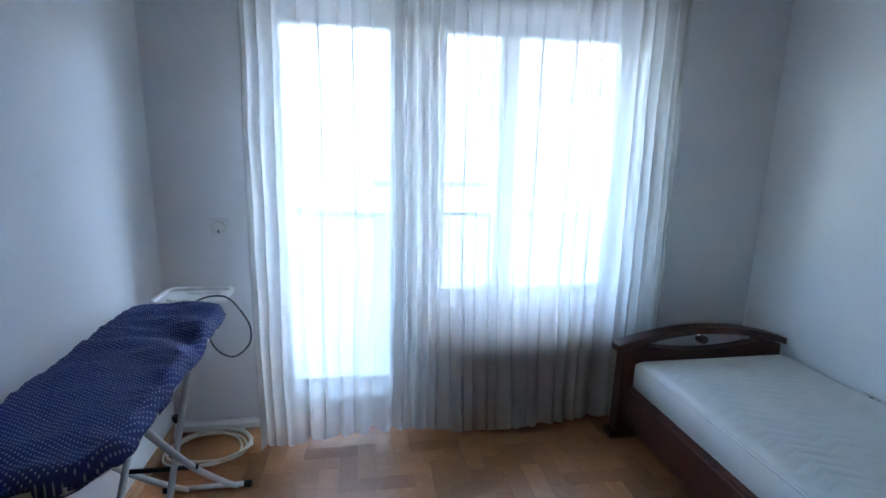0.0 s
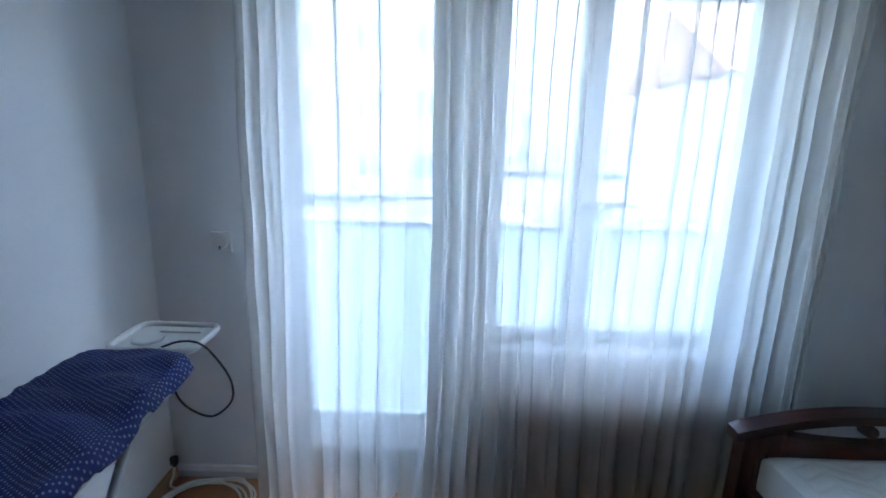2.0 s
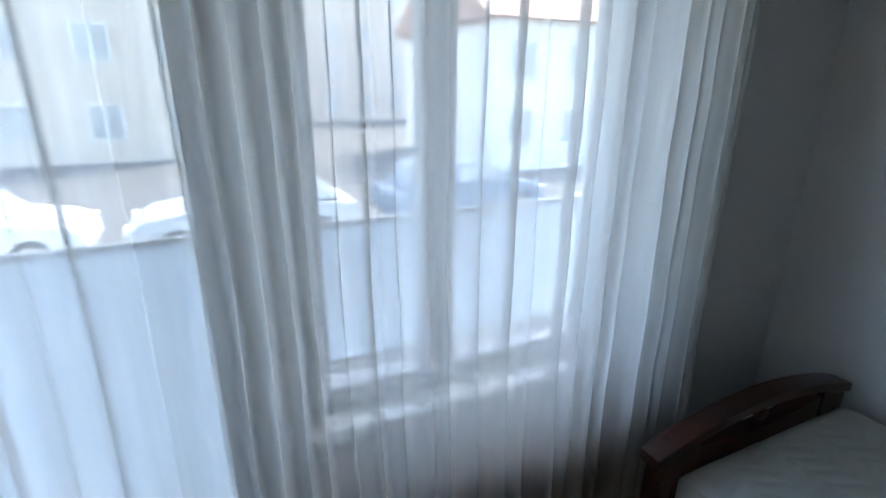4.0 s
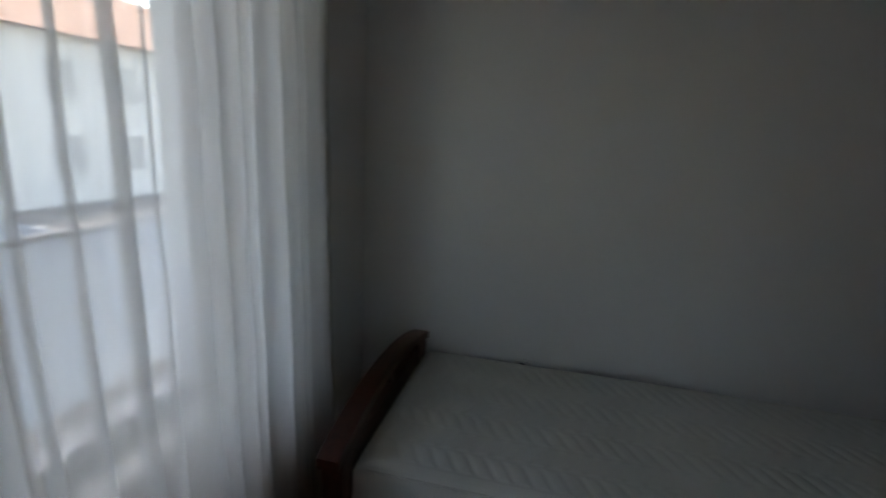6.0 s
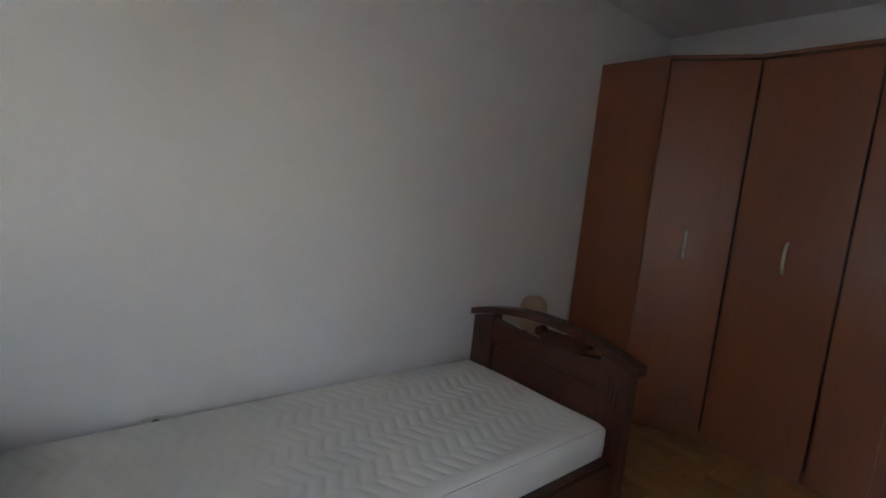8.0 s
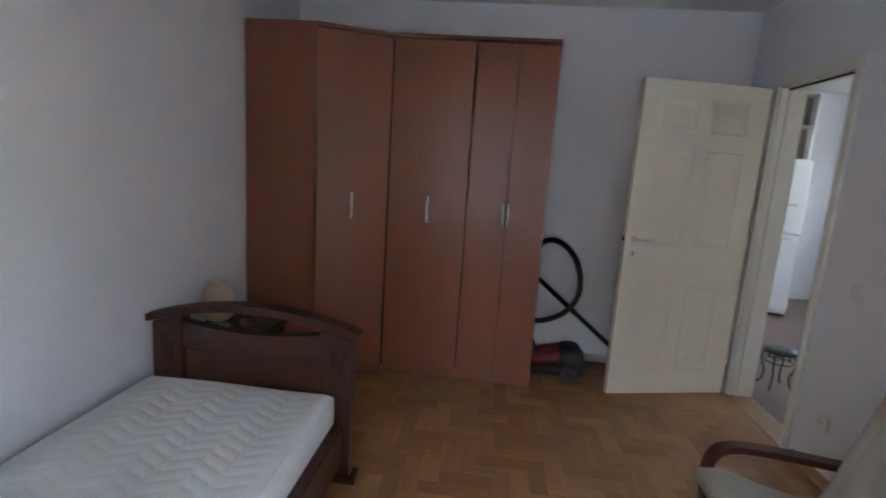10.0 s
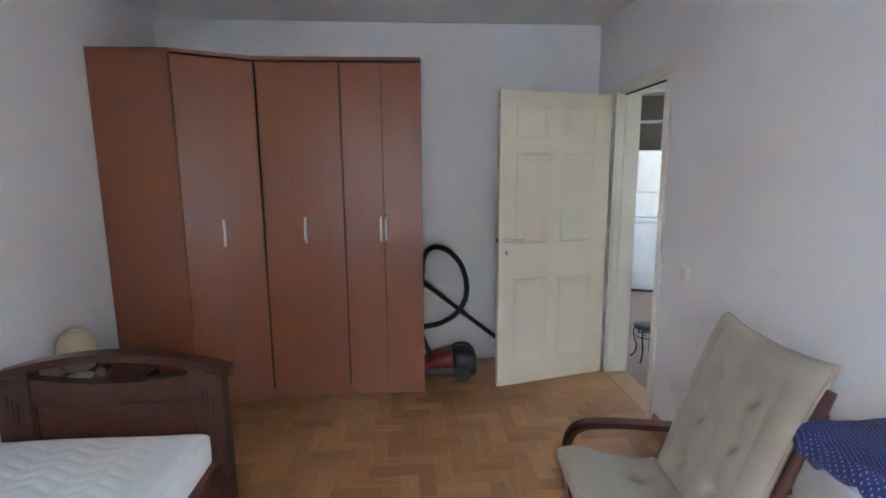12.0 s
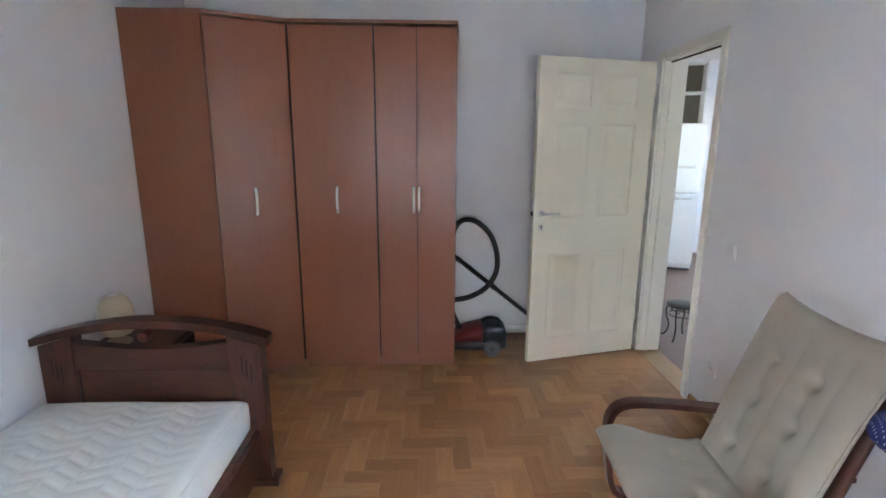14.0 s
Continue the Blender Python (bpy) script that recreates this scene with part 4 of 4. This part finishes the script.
    for x in (-0.09, 0.085):
        part("bracket", tube([(x, 0.36, z - 0.055), (x, 0.50, z - 0.036)], 0.006, 8), M_LEG, tray, smooth=True)
    # dark mains cord hanging in a loop from the rest
    cord = curve_pts([(0.03, 0.47, z - 0.010), (0.08, 0.485, z + 0.004), (0.14, 0.49, z - 0.005), (0.185, 0.50, z - 0.065), (0.215, 0.51, z - 0.14), (0.205, 0.52, z - 0.215), (0.15, 0.51, z - 0.262), (0.10, 0.49, z - 0.235), (0.078, 0.45, z - 0.165), (0.075, 0.42, z - 0.06)], 6)
    part("power_cord", tube(cord, 0.0036, 8), M_CORD, b, "dark power cord hanging in a loop", True)
    return b


ironing_board()


def cable_coil():
    rnd = random.Random(3)
    pts = []
    for k in range(96):
        a = k / 96 * math.tau * 4.3
        r = 0.13 + 0.022 * math.sin(a * 0.7 + 1) + 0.012 * rnd.random()
        pts.append((0.222 + r * 1.28 * math.cos(a) + 0.02 * math.sin(a * 0.31), 3.87 + r * 0.98 * math.sin(a) + 0.012 * math.cos(a * 0.4), 0.0055 + 0.007 * (k // 23) + 0.012 * max(0, math.sin(a * 1.7 + 2)) * (k > 30)))
    tail = [(0.06, 3.95, 0.02), (0.03, 4.00, 0.05), (0.026, 4.02, 0.08)]
    c = thing("extension_cable", 0, 0, 0, "coiled white extension cable lying on the floor", "cable")
    part("cable", tube(curve_pts(pts[::2] + tail, 4), 0.0052, 8), M_CABLE, c, smooth=True)
    part("plug", lathe([(0.008, 0), (0.016, 0.012), (0.018, 0.04), (0.012, 0.045)], 14, pose(0.026, 4.02, 0.075, 0, 0, 0)), M_BLACK, c, "dark cable plug", True)
    return c


cable_coil()


# ---- vacuum cleaner by the wardrobe ----
def vacuum():
    v = thing("vacuum_cleaner", 1.19, 0.34, 0, "red and black canister vacuum cleaner with hose against the wall", "vacuum cleaner")
    def shell(x0, x1, y, prof, n=18):
        """A rounded shell along x from (x, half width, bottom, top) rows."""
        bm = bmesh.new()
        rings = []
        for x, w, lo, hi in prof:
            x, w, lo, hi = x * 1.06, w * 1.06, lo * 1.08, hi * 1.12
            ring = []
            for k in range(n):
                a = k * math.tau / n
                cx, cz = math.copysign(abs(math.cos(a)) ** 0.6, math.cos(a)), math.copysign(abs(math.sin(a)) ** 0.6, math.sin(a))
                ring.append(bm.verts.new((x, y + w * cx, (lo + hi) / 2 + (hi - lo) / 2 * cz)))
            rings.append(ring)
        for a, b in zip(rings, rings[1:]):
            for k in range(n):
                bm.faces.new((a[k], a[(k + 1) % n], b[(k + 1) % n], b[k]))
        bm.faces.new(rings[0][::-1])
        bm.faces.new(rings[-1])
        return bm
    part("base_shell", shell(0, 0, 0, [(0.20, 0.07, 0.04, 0.09), (0.18, 0.10, 0.03, 0.10), (0.05, 0.115, 0.025, 0.105), (-0.14, 0.115, 0.025, 0.105), (-0.175, 0.10, 0.03, 0.10), (-0.185, 0.07, 0.04, 0.09)]), M_BLACK, v, smooth=True)
    part("red_cover", shell(0, 0, 0, [(0.195, 0.05, 0.085, 0.10), (0.18, 0.09, 0.08, 0.125), (0.10, 0.108, 0.08, 0.165), (0.0, 0.112, 0.08, 0.19), (-0.02, 0.110, 0.08, 0.19)]), M_RED, v, "red plastic lid", True)
    part("rear_housing", shell(0, 0, 0, [(-0.018, 0.112, 0.06, 0.197), (-0.06, 0.116, 0.055, 0.207), (-0.14, 0.114, 0.055, 0.200), (-0.175, 0.10, 0.06, 0.18), (-0.185, 0.08, 0.07, 0.15)]), M_BLACK, v, "black motor housing", True)
    part("carry_handle", tube(curve_pts([(-0.03, 0, 0.22), (-0.05, 0, 0.245), (-0.10, 0, 0.250), (-0.145, 0, 0.236), (-0.165, 0, 0.20)], 5), 0.011, 10), M_BLACK, v, smooth=True)
    for s in (-1, 1):
        wheel = part("wheel", lathe([(0.02, -0.012), (0.055, -0.012), (0.060, -0.006), (0.060, 0.006), (0.055, 0.012), (0.02, 0.014)], 28, pose(-0.085, s * 0.131, 0.060, 90, 0, 0)), M_GREY, v, "grey plastic wheel", False)
        part("hub", lathe([(0.018, -0.016), (0.018, 0.016)], 18, pose(-0.085, s * 0.131, 0.060, 90, 0, 0)), M_BLACK, wheel)
    part("castor", lathe([(0.01, -0.012), (0.019, -0.010), (0.019, 0.010), (0.01, 0.012)], 16, pose(0.14, 0, 0.019, 90, 0, 0)), M_GREY, v, smooth=True)
    part("castor_fork", box(0.125, 0.155, -0.016, 0.016, 0.03, 0.045), M_BLACK, v)
    # hose: up from the front in a big loop
    hose = curve_pts([(0.13, 0, 0.15), (0.18, -0.02, 0.25), (0.215, -0.06, 0.36), (0.17, -0.10, 0.355), (0.06, -0.12, 0.37), (-0.06, -0.12, 0.44), (-0.135, -0.12, 0.56), (-0.14, -0.13, 0.70), (-0.09, -0.13, 0.84), (0.0, -0.14, 0.93), (0.085, -0.15, 0.955), (0.150, -0.15, 0.925), (0.185, -0.15, 0.85), (0.19, -0.15, 0.76)], 14)
    part("hose", tube(hose, [0.0185 + 0.0016 * (k % 2) for k in range(len(hose))], 12), M_RUBBER, v, "dark ribbed suction hose", False)
    grip = curve_pts([(0.19, -0.15, 0.78), (0.195, -0.15, 0.72), (0.180, -0.15, 0.68), (0.13, -0.15, 0.645)], 6)
    part("grip", tube(grip, 0.019, 12), M_BLACK, v, smooth=True)
    part("wand", tube([(0.14, -0.15, 0.652), (-0.52, -0.17, 0.115)], 0.0165, 14), M_BLACK, v, "straight black suction tube", True)
    part("wand_collar", tube([(-0.10, -0.157, 0.457), (-0.14, -0.158, 0.424)], 0.020, 14), M_BLACK, v, smooth=True)
    head = box(-0.66, -0.50, -0.29, -0.05, 0.0, 0.045, 0.012)
    part("floor_nozzle", head, M_BLACK, v)
    part("nozzle_neck", tube([(-0.50, -0.17, 0.13), (-0.55, -0.17, 0.08), (-0.58, -0.17, 0.04)], 0.02, 12), M_BLACK, v, smooth=True)
    return v


vacuum()


# ---- hall and kitchen beyond the doorway ----
M_TILE = painted("hall_floor_tile", (0.20, 0.12, 0.085), 0.4, 0.08, 80, 0.1).m
HX0, HX1, HY0, HY1 = -2.6, -T, -2.9, 2.4
structure("hall_floor", box(HX0 - 0.1, HX1, HY0 - 0.1, HY1 + 0.1, -0.2, -0.002), M_TILE, "brown tiled hall floor", "floor")
structure("hall_ceiling", box(HX0 - 0.1, HX1, HY0 - 0.1, HY1 + 0.1, H, H + 0.2), M_CEIL, "plain white hall ceiling", "ceiling")
structure("wall_hall_south", box(HX0 - 0.1, HX1, HY0 - 0.1, HY0, -0.02, H), M_WALL, "white kitchen wall", "wall")
structure("wall_hall_north", box(HX0 - 0.1, HX1, HY1, HY1 + 0.1, -0.02, H), M_WALL, "white hall wall", "wall")
structure("wall_hall_east", box(HX1, HX1 + 0.1, HY0, -T, -0.02, H), M_WALL, "white kitchen side wall", "wall")
# opening out of view, added and sized to let skylight into the hall
bm = box(HX0 - 0.1, HX0, HY0, -1.8, -0.02, H)
add_box(bm, HX0 - 0.1, HX0, -0.7, HY1, -0.02, H)
add_box(bm, HX0 - 0.1, HX0, -1.8, -0.7, -0.02, 1.15)
add_box(bm, HX0 - 0.1, HX0, -1.8, -0.7, 2.25, H)
structure("wall_hall_west", bm, M_WALL, "white kitchen wall with an unseen opening added to light the hall", "wall")
structure("wall_hall_pier", box(-0.20, HX1, -1.2, 0.30, -0.02, H), M_WALL, "short white wall pier beside the doorway", "wall")


M_NICHE = painted("niche_grey", (0.20, 0.17, 0.15), 0.7, 0.1).m


def fridge():
    f = thing("fridge", -1.42, -2.22, 0, "white two-door fridge with bar handles", "fridge", -20)
    part("body", box(-0.30, 0.30, -0.30, 0.25, 0.03, 1.72, 0.008), M_WHITE, f)
    for z0, z1, name in ((0.09, 0.93, "lower_door"), (0.945, 1.71, "upper_door")):
        d = part(name, box(-0.30, 0.30, 0.255, 0.31, z0, z1, 0.012), M_WHITE, f)
        zz = z1 - 0.05 if z0 < 0.5 else z0 + 0.30
        part("handle", box(-0.22, 0.14, 0.312, 0.345, zz - 0.012, zz + 0.012, 0.005), M_STEEL, d, "grey bar handle")
    part("plinth", box(-0.29, 0.29, -0.28, 0.24, 0.0, 0.08), M_GREY, f)
    return f


def wall_cabinet():
    c = thing("wall_cabinet", -1.42, -2.26, 1.722, "white open cabinet standing on top of the fridge", "cabinet", -20)
    bm = box(-0.30, -0.28, -0.2, 0.2, 0, 0.72)
    add_box(bm, 0.02, 0.30, -0.2, 0.2, 0, 0.72)
    add_box(bm, -0.28, 0.02, -0.2, 0.2, 0, 0.02)
    add_box(bm, -0.28, 0.02, -0.2, 0.2, 0.70, 0.72)
    part("body", bm, M_WHITE, c)
    part("back_panel", box(-0.28, 0.02, -0.2, -0.12, 0.02, 0.70), M_NICHE, c, "brown-grey niche back")
    part("shelf", box(-0.28, 0.02, -0.12, 0.19, 0.36, 0.375), M_WHITE, c)
    return c


def stool():
    s = thing("stool", -0.42, 0.16, 0, "small dark wrought-iron stool with scrolled legs", "stool")
    part("seat", lathe([(0.10, 0.30), (0.118, 0.305), (0.122, 0.318), (0.115, 0.332), (0.06, 0.338)], 28), M_IRON, s, "dark padded round seat", True)
    part("ring", tube([(0.10 * math.cos(k * math.tau / 24), 0.10 * math.sin(k * math.tau / 24), 0.225) for k in range(24)], 0.005, 6, 1.0, True), M_IRON, s, smooth=True)
    for k in range(4):
        a = 45 + 90 * k
        m = pose(0, 0, 0, 0, 0, a)
        leg = curve_pts([(0.085, 0, 0.30), (0.12, 0, 0.26), (0.115, 0, 0.19), (0.09, 0, 0.12), (0.10, 0, 0.05), (0.13, 0, 0.006), (0.145, 0, 0.012)], 5)
        part("leg", tube([m @ p for p in leg], 0.007, 8), M_IRON, s, smooth=True)
        spiral = [m @ Vector((0.072, 0, 0.265)) + m.to_3x3() @ Vector((0, (0.034 - 0.0012 * j) * math.cos(j * 0.42), (0.03 - 0.001 * j) * math.sin(j * 0.42))) for j in range(24)]
        part("scroll", tube(spiral, 0.0036, 6), M_IRON, s, smooth=True)
    s.scale = (0.88, 0.88, 0.88)
    return s


fridge()
wall_cabinet()
stool()


# ---- outside: balcony, street, cars, houses ----
M_RENDER = painted("pale_render", (0.47, 0.49, 0.50), 0.85, 0.08, 40, 0.2).m
M_FACADE = painted("warm_facade", (0.60, 0.52, 0.45), 0.85, 0.08, 20, 0.2).m
M_FACADE2 = painted("white_facade", (0.70, 0.70, 0.70), 0.85, 0.06, 20, 0.2).m
M_ROOF = painted("red_clay_roof", (0.36, 0.20, 0.15), 0.8, 0.2, 10, 0.4).m
M_ASPHALT = painted("asphalt", (0.10, 0.10, 0.105), 0.9, 0.15, 60, 0.4).m
M_PAVE = painted("concrete_paving", (0.34, 0.33, 0.32), 0.85, 0.1, 60, 0.3).m
M_DARKGLASS = painted("dark_window", (0.33, 0.35, 0.38), 0.25, 0.2, 5, 0.0).m
M_LEAF = painted("leaf_green", (0.06, 0.11, 0.035), 0.7, 0.3, 20, 0.2).m
M_BARK = painted("bark", (0.12, 0.09, 0.065), 0.9, 0.2, 30, 0.5).m
GZ = -1.6

structure("ground", box(-400, 400, L + TO + 0.36, 900, GZ - 1.0, GZ), M_ASPHALT, "grey asphalt street and yard", "ground")
structure("pavement", box(-60, 60, 9.0, 11.2, GZ - 0.2, GZ + 0.12), M_PAVE, "concrete pavement along the street", "pavement")
structure("balcony_floor", box(BALC[0] - 0.5, WIND[1] + 0.5, L + TO + 0.002, L + TO + 0.34, -0.25, -0.04), M_PAVE, "shallow concrete balcony slab", "balcony")
balustrade = thing("balcony_parapet", (BALC[0] + WIND[1]) / 2, L + TO + 0.26, -0.04, "milky glass balustrade of the shallow balcony", "balustrade", kind="structure")
half = (WIND[1] - BALC[0]) / 2 + 0.44
part("pane", box(-half + 0.012, half - 0.012, -0.005, 0.005, 0.002, 1.09, 0.002), M_MILK, balustrade, "pale milky glass")
for x in (-half, half):
    part("post", box(x - 0.011, x + 0.011, -0.014, 0.014, 0.0, 1.09, 0.002), M_ZINC, balustrade)
part("top_rail", box(-half - 0.02, half + 0.02, -0.016, 0.016, 1.092, 1.112, 0.004), M_ZINC, balustrade)


# slab out of view, added to block the sun above the window
structure("unseen_sun_slab", box(-1.4, 4.6, L + TO + 0.002, L + TO + 1.0, 2.62, 2.82), M_RENDER, "unseen pale rendered slab added to keep direct sun off the window", "balcony")


def house(name, x, y, w, d, h, rows, cols, mat, label, pitched):
    b = thing(name, x, y, GZ, label, "building")
    part("wall", box(-w / 2, w / 2, 0, d, 0, h), mat, b)
    if pitched:
        r = bmesh.new()
        add_slab(r, [(-0.5, h), (d + 0.5, h), (d / 2, h + d * 0.32)], -w / 2 - 0.5, w / 2 + 0.5, "x")
        part("roof", r, M_ROOF, b, "red clay tiled roof")
        part("chimney", box(w * 0.2, w * 0.2 + 0.6, d * 0.55, d * 0.55 + 0.6, h + d * 0.2, h + d * 0.32 + 0.9), M_FACADE, b)
    else:
        part("roof", box(-w / 2 - 0.2, w / 2 + 0.2, -0.2, d + 0.2, h, h + 0.3), M_PAVE, b)
    for r in range(rows):
        for c in range(cols):
            px, pz = -w / 2 + w * (c + 0.5) / cols, 0.9 + (h - 0.6) / rows * r
            win = part("window", box(px - 0.62, px + 0.62, -0.03, 0.05, pz, pz + 1.45), M_PVC, b)
            part("pane", box(px - 0.54, px - 0.03, -0.04, -0.032, pz + 0.08, pz + 1.37), M_DARKGLASS, win)
            part("pane", box(px + 0.03, px + 0.54, -0.04, -0.032, pz + 0.08, pz + 1.37), M_DARKGLASS, win)
    return b


house("apartment_building", -7.0, 27.0, 17.0, 10.0, 12.5, 4, 6, M_FACADE, "pale four-storey apartment building across the street", False)
house("house", 15.5, 19.0, 10.0, 9.0, 5.4, 2, 4, M_FACADE2, "white house with a red tiled roof", True)
house("house", 30.0, 24.0, 12.0, 9.0, 6.5, 2, 4, M_FACADE, "warm plastered house with a red tiled roof", True)
house("apartment_building", 14.0, 48.0, 26.0, 10.0, 18.0, 6, 9, M_FACADE, "tall apartment building in the distance", False)


def car(x, y, rz, mat, label):
    c = thing("car", x, y, GZ, label, "car", rz, "parked cars")
    low = [(-2.1, 0.32), (-2.15, 0.60), (-2.05, 0.86), (-1.2, 0.94), (1.0, 0.94), (1.75, 0.84), (2.08, 0.66), (2.12, 0.36), (2.0, 0.26), (-2.0, 0.26)]
    part("body", slab(low, -0.84, 0.84, "y", 0.07), mat, c)
    cab = [(-1.75, 0.92), (-1.35, 1.36), (-0.9, 1.45), (0.2, 1.45), (0.62, 1.34), (1.12, 0.92)]
    top = part("cabin", slab(cab, -0.72, 0.72, "y", 0.08), mat, c)
    for s in (-1, 1):
        part("side_window", slab([(-1.45, 0.96), (-1.18, 1.32), (-0.45, 1.37), (-0.45, 0.96)], s * 0.722, s * 0.728, "y"), M_DARKGLASS, top)
        part("side_window", slab([(-0.38, 0.96), (-0.38, 1.37), (0.2, 1.37), (0.52, 1.28), (0.88, 0.96)], s * 0.722, s * 0.728, "y"), M_DARKGLASS, top)
        part("headlight", box(1.98, 2.10, s * 0.62 - 0.16, s * 0.62 + 0.16, 0.60, 0.74, 0.03), M_PVC, c)
        for wx in (-1.3, 1.3):
            wheel = part("wheel", lathe([(0.2, -0.1), (0.30, -0.1), (0.32, -0.06), (0.32, 0.06), (0.30, 0.1), (0.2, 0.1)], 24, pose(wx, s * 0.78, 0.32, 90, 0, 0)), M_BLACK, c)
            part("rim", lathe([(0.05, -0.108), (0.2, -0.106), (0.2, 0.106), (0.05, 0.108)], 20, pose(wx, s * 0.78, 0.32, 90, 0, 0)), M_STEEL, wheel)
    part("windscreen", slab([(0.66, 1.30), (1.10, 0.93), (1.13, 0.95), (0.69, 1.33)], -0.62, 0.62, "y"), M_DARKGLASS, top)
    return c


M_CARW = painted("white_car_paint", (0.70, 0.71, 0.72), 0.2, 0.02, 5, 0.0).m
M_CARB = painted("blue_grey_car_paint", (0.12, 0.17, 0.25), 0.2, 0.05, 5, 0.0).m
M_CARS = painted("silver_car_paint", (0.45, 0.47, 0.50), 0.25, 0.05, 5, 0.0).m
car(-3.2, 13.6, 2, M_CARW, "white parked hatchback car on the street")
car(1.6, 13.4, 181, M_CARS, "silver parked car on the street")
car(6.6, 13.8, 3, M_CARB, "blue-grey parked car on the street")
car(9.6, 9.9, 92, M_CARW, "white parked car on the street")


def tree(x, y, h, label):
    rnd = random.Random(int(x * 10))
    t = thing("tree", x, y, GZ, label, "tree")
    part("trunk", tube(curve_pts([(0, 0, -0.1), (0.06, 0.03, h * 0.25), (0.02, -0.03, h * 0.5), (0.08, 0.02, h * 0.8)], 5), [0.16 - 0.0075 * k for k in range(16)], 10), M_BARK, t, smooth=True)
    crown = bmesh.new()
    for k in range(7):
        a, z = k * 2.4, h * (0.38 + 0.07 * k)
        tip = Vector((math.cos(a) * h * 0.28, math.sin(a) * h * 0.28, z + h * 0.18))
        part("limb", tube(curve_pts([(0.04, 0, z), tip * 0.55 + Vector((0, 0, z * 0.45)), tip], 4), [0.06 - 0.006 * j for j in range(9)], 7), M_BARK, t, smooth=True)
        for j in range(420):
            c = tip + Vector((rnd.gauss(0, 1), rnd.gauss(0, 1), rnd.gauss(0, 0.8))) * h * 0.11
            d1 = Vector((rnd.gauss(0, 1), rnd.gauss(0, 1), rnd.gauss(0, 1))).normalized() * rnd.uniform(0.10, 0.20)
            d2 = d1.cross(Vector((rnd.gauss(0, 1), rnd.gauss(0, 1), rnd.gauss(0, 1)))).normalized() * 0.08
            vs = [crown.verts.new(c + q) for q in (-d1, d2, d1, -d2)]
            crown.faces.new(vs)
    part("crown", crown, M_LEAF, t, "green leafy crown")
    return t


tree(-10.5, 19.0, 7.0, "tall leafy green tree")


# ---- parquet strips, laid in herringbone ----
def parquet():
    w, n = 0.085, 3
    gap = 0.0005
    rnd = random.Random(9)

    def strip(a, b, lie):
        """A strip a long (local y) and b wide with eased top edges."""
        bm = bmesh.new()
        hi, e = 0.0, 0.0005
        lo = -0.008
        ring = lambda dx, dy, z: [bm.verts.new(p) for p in ((-dx, -dy, z), (dx, -dy, z), (dx, dy, z), (-dx, dy, z))]
        r = [ring(b / 2, a / 2, lo), ring(b / 2, a / 2, hi - e), ring(b / 2 - e, a / 2 - e, hi)]
        for p, q in zip(r, r[1:]):
            for k in range(4):
                bm.faces.new((p[k], p[(k + 1) % 4], q[(k + 1) % 4], q[k]))
        bm.faces.new(r[-1])
        return bm

    full = mesh_of(strip(n * w - gap, w - gap, 0), "parquet_strip", M_STRIP)
    rest = bmesh.new()
    parts = 0
    nx, ny = int(W / w) + 2, int(L / w) + 2
    for cx in range(-n, nx):
        for cy in range(-n, ny):
            for lie in (0, 1):
                if lie == 0 and (cx - cy) % (2 * n) == 0:
                    x0, x1, y0, y1 = cx * w, (cx + n) * w, cy * w, (cy + 1) * w
                elif lie == 1 and (cy - cx - 1) % (2 * n) == 0:
                    x0, x1, y0, y1 = cx * w, (cx + 1) * w, cy * w, (cy + n) * w
                else:
                    continue
                X0, X1, Y0, Y1 = max(x0, 0), min(x1, W), max(y0, 0), min(y1, L)
                if X1 - X0 < 0.01 or Y1 - Y0 < 0.01:
                    continue
                z = rnd.uniform(-0.0005, 0.0)
                whole = (X1 - X0) + (Y1 - Y0) > (n + 1) * w - 1e-6
                mx, my = (X0 + X1) / 2, (Y0 + Y1) / 2
                if whole and 0.25 < mx < 2.3 and 0.62 < my < 3.35 and parts < 300:
                    o = new("parquet_strip", full)
                    o.parent = floor
                    o.matrix_basis = pose(mx, my, z, 0, 0, 90 if lie == 0 else 0)
                    parts += 1
                else:
                    c = [(X0 + gap / 2, Y0 + gap / 2), (X1 - gap / 2, Y0 + gap / 2), (X1 - gap / 2, Y1 - gap / 2), (X0 + gap / 2, Y1 - gap / 2)]
                    lo = [rest.verts.new((*p, -0.008)) for p in c]
                    hi = [rest.verts.new((*p, z)) for p in c]
                    rest.faces.new(hi)
                    for k in range(4):
                        rest.faces.new((lo[k], lo[(k + 1) % 4], hi[(k + 1) % 4], hi[k]))
    o = part("parquet_rest", rest, M_STRIP_REST, floor)
    tagged(o, kind="stuff")


parquet()
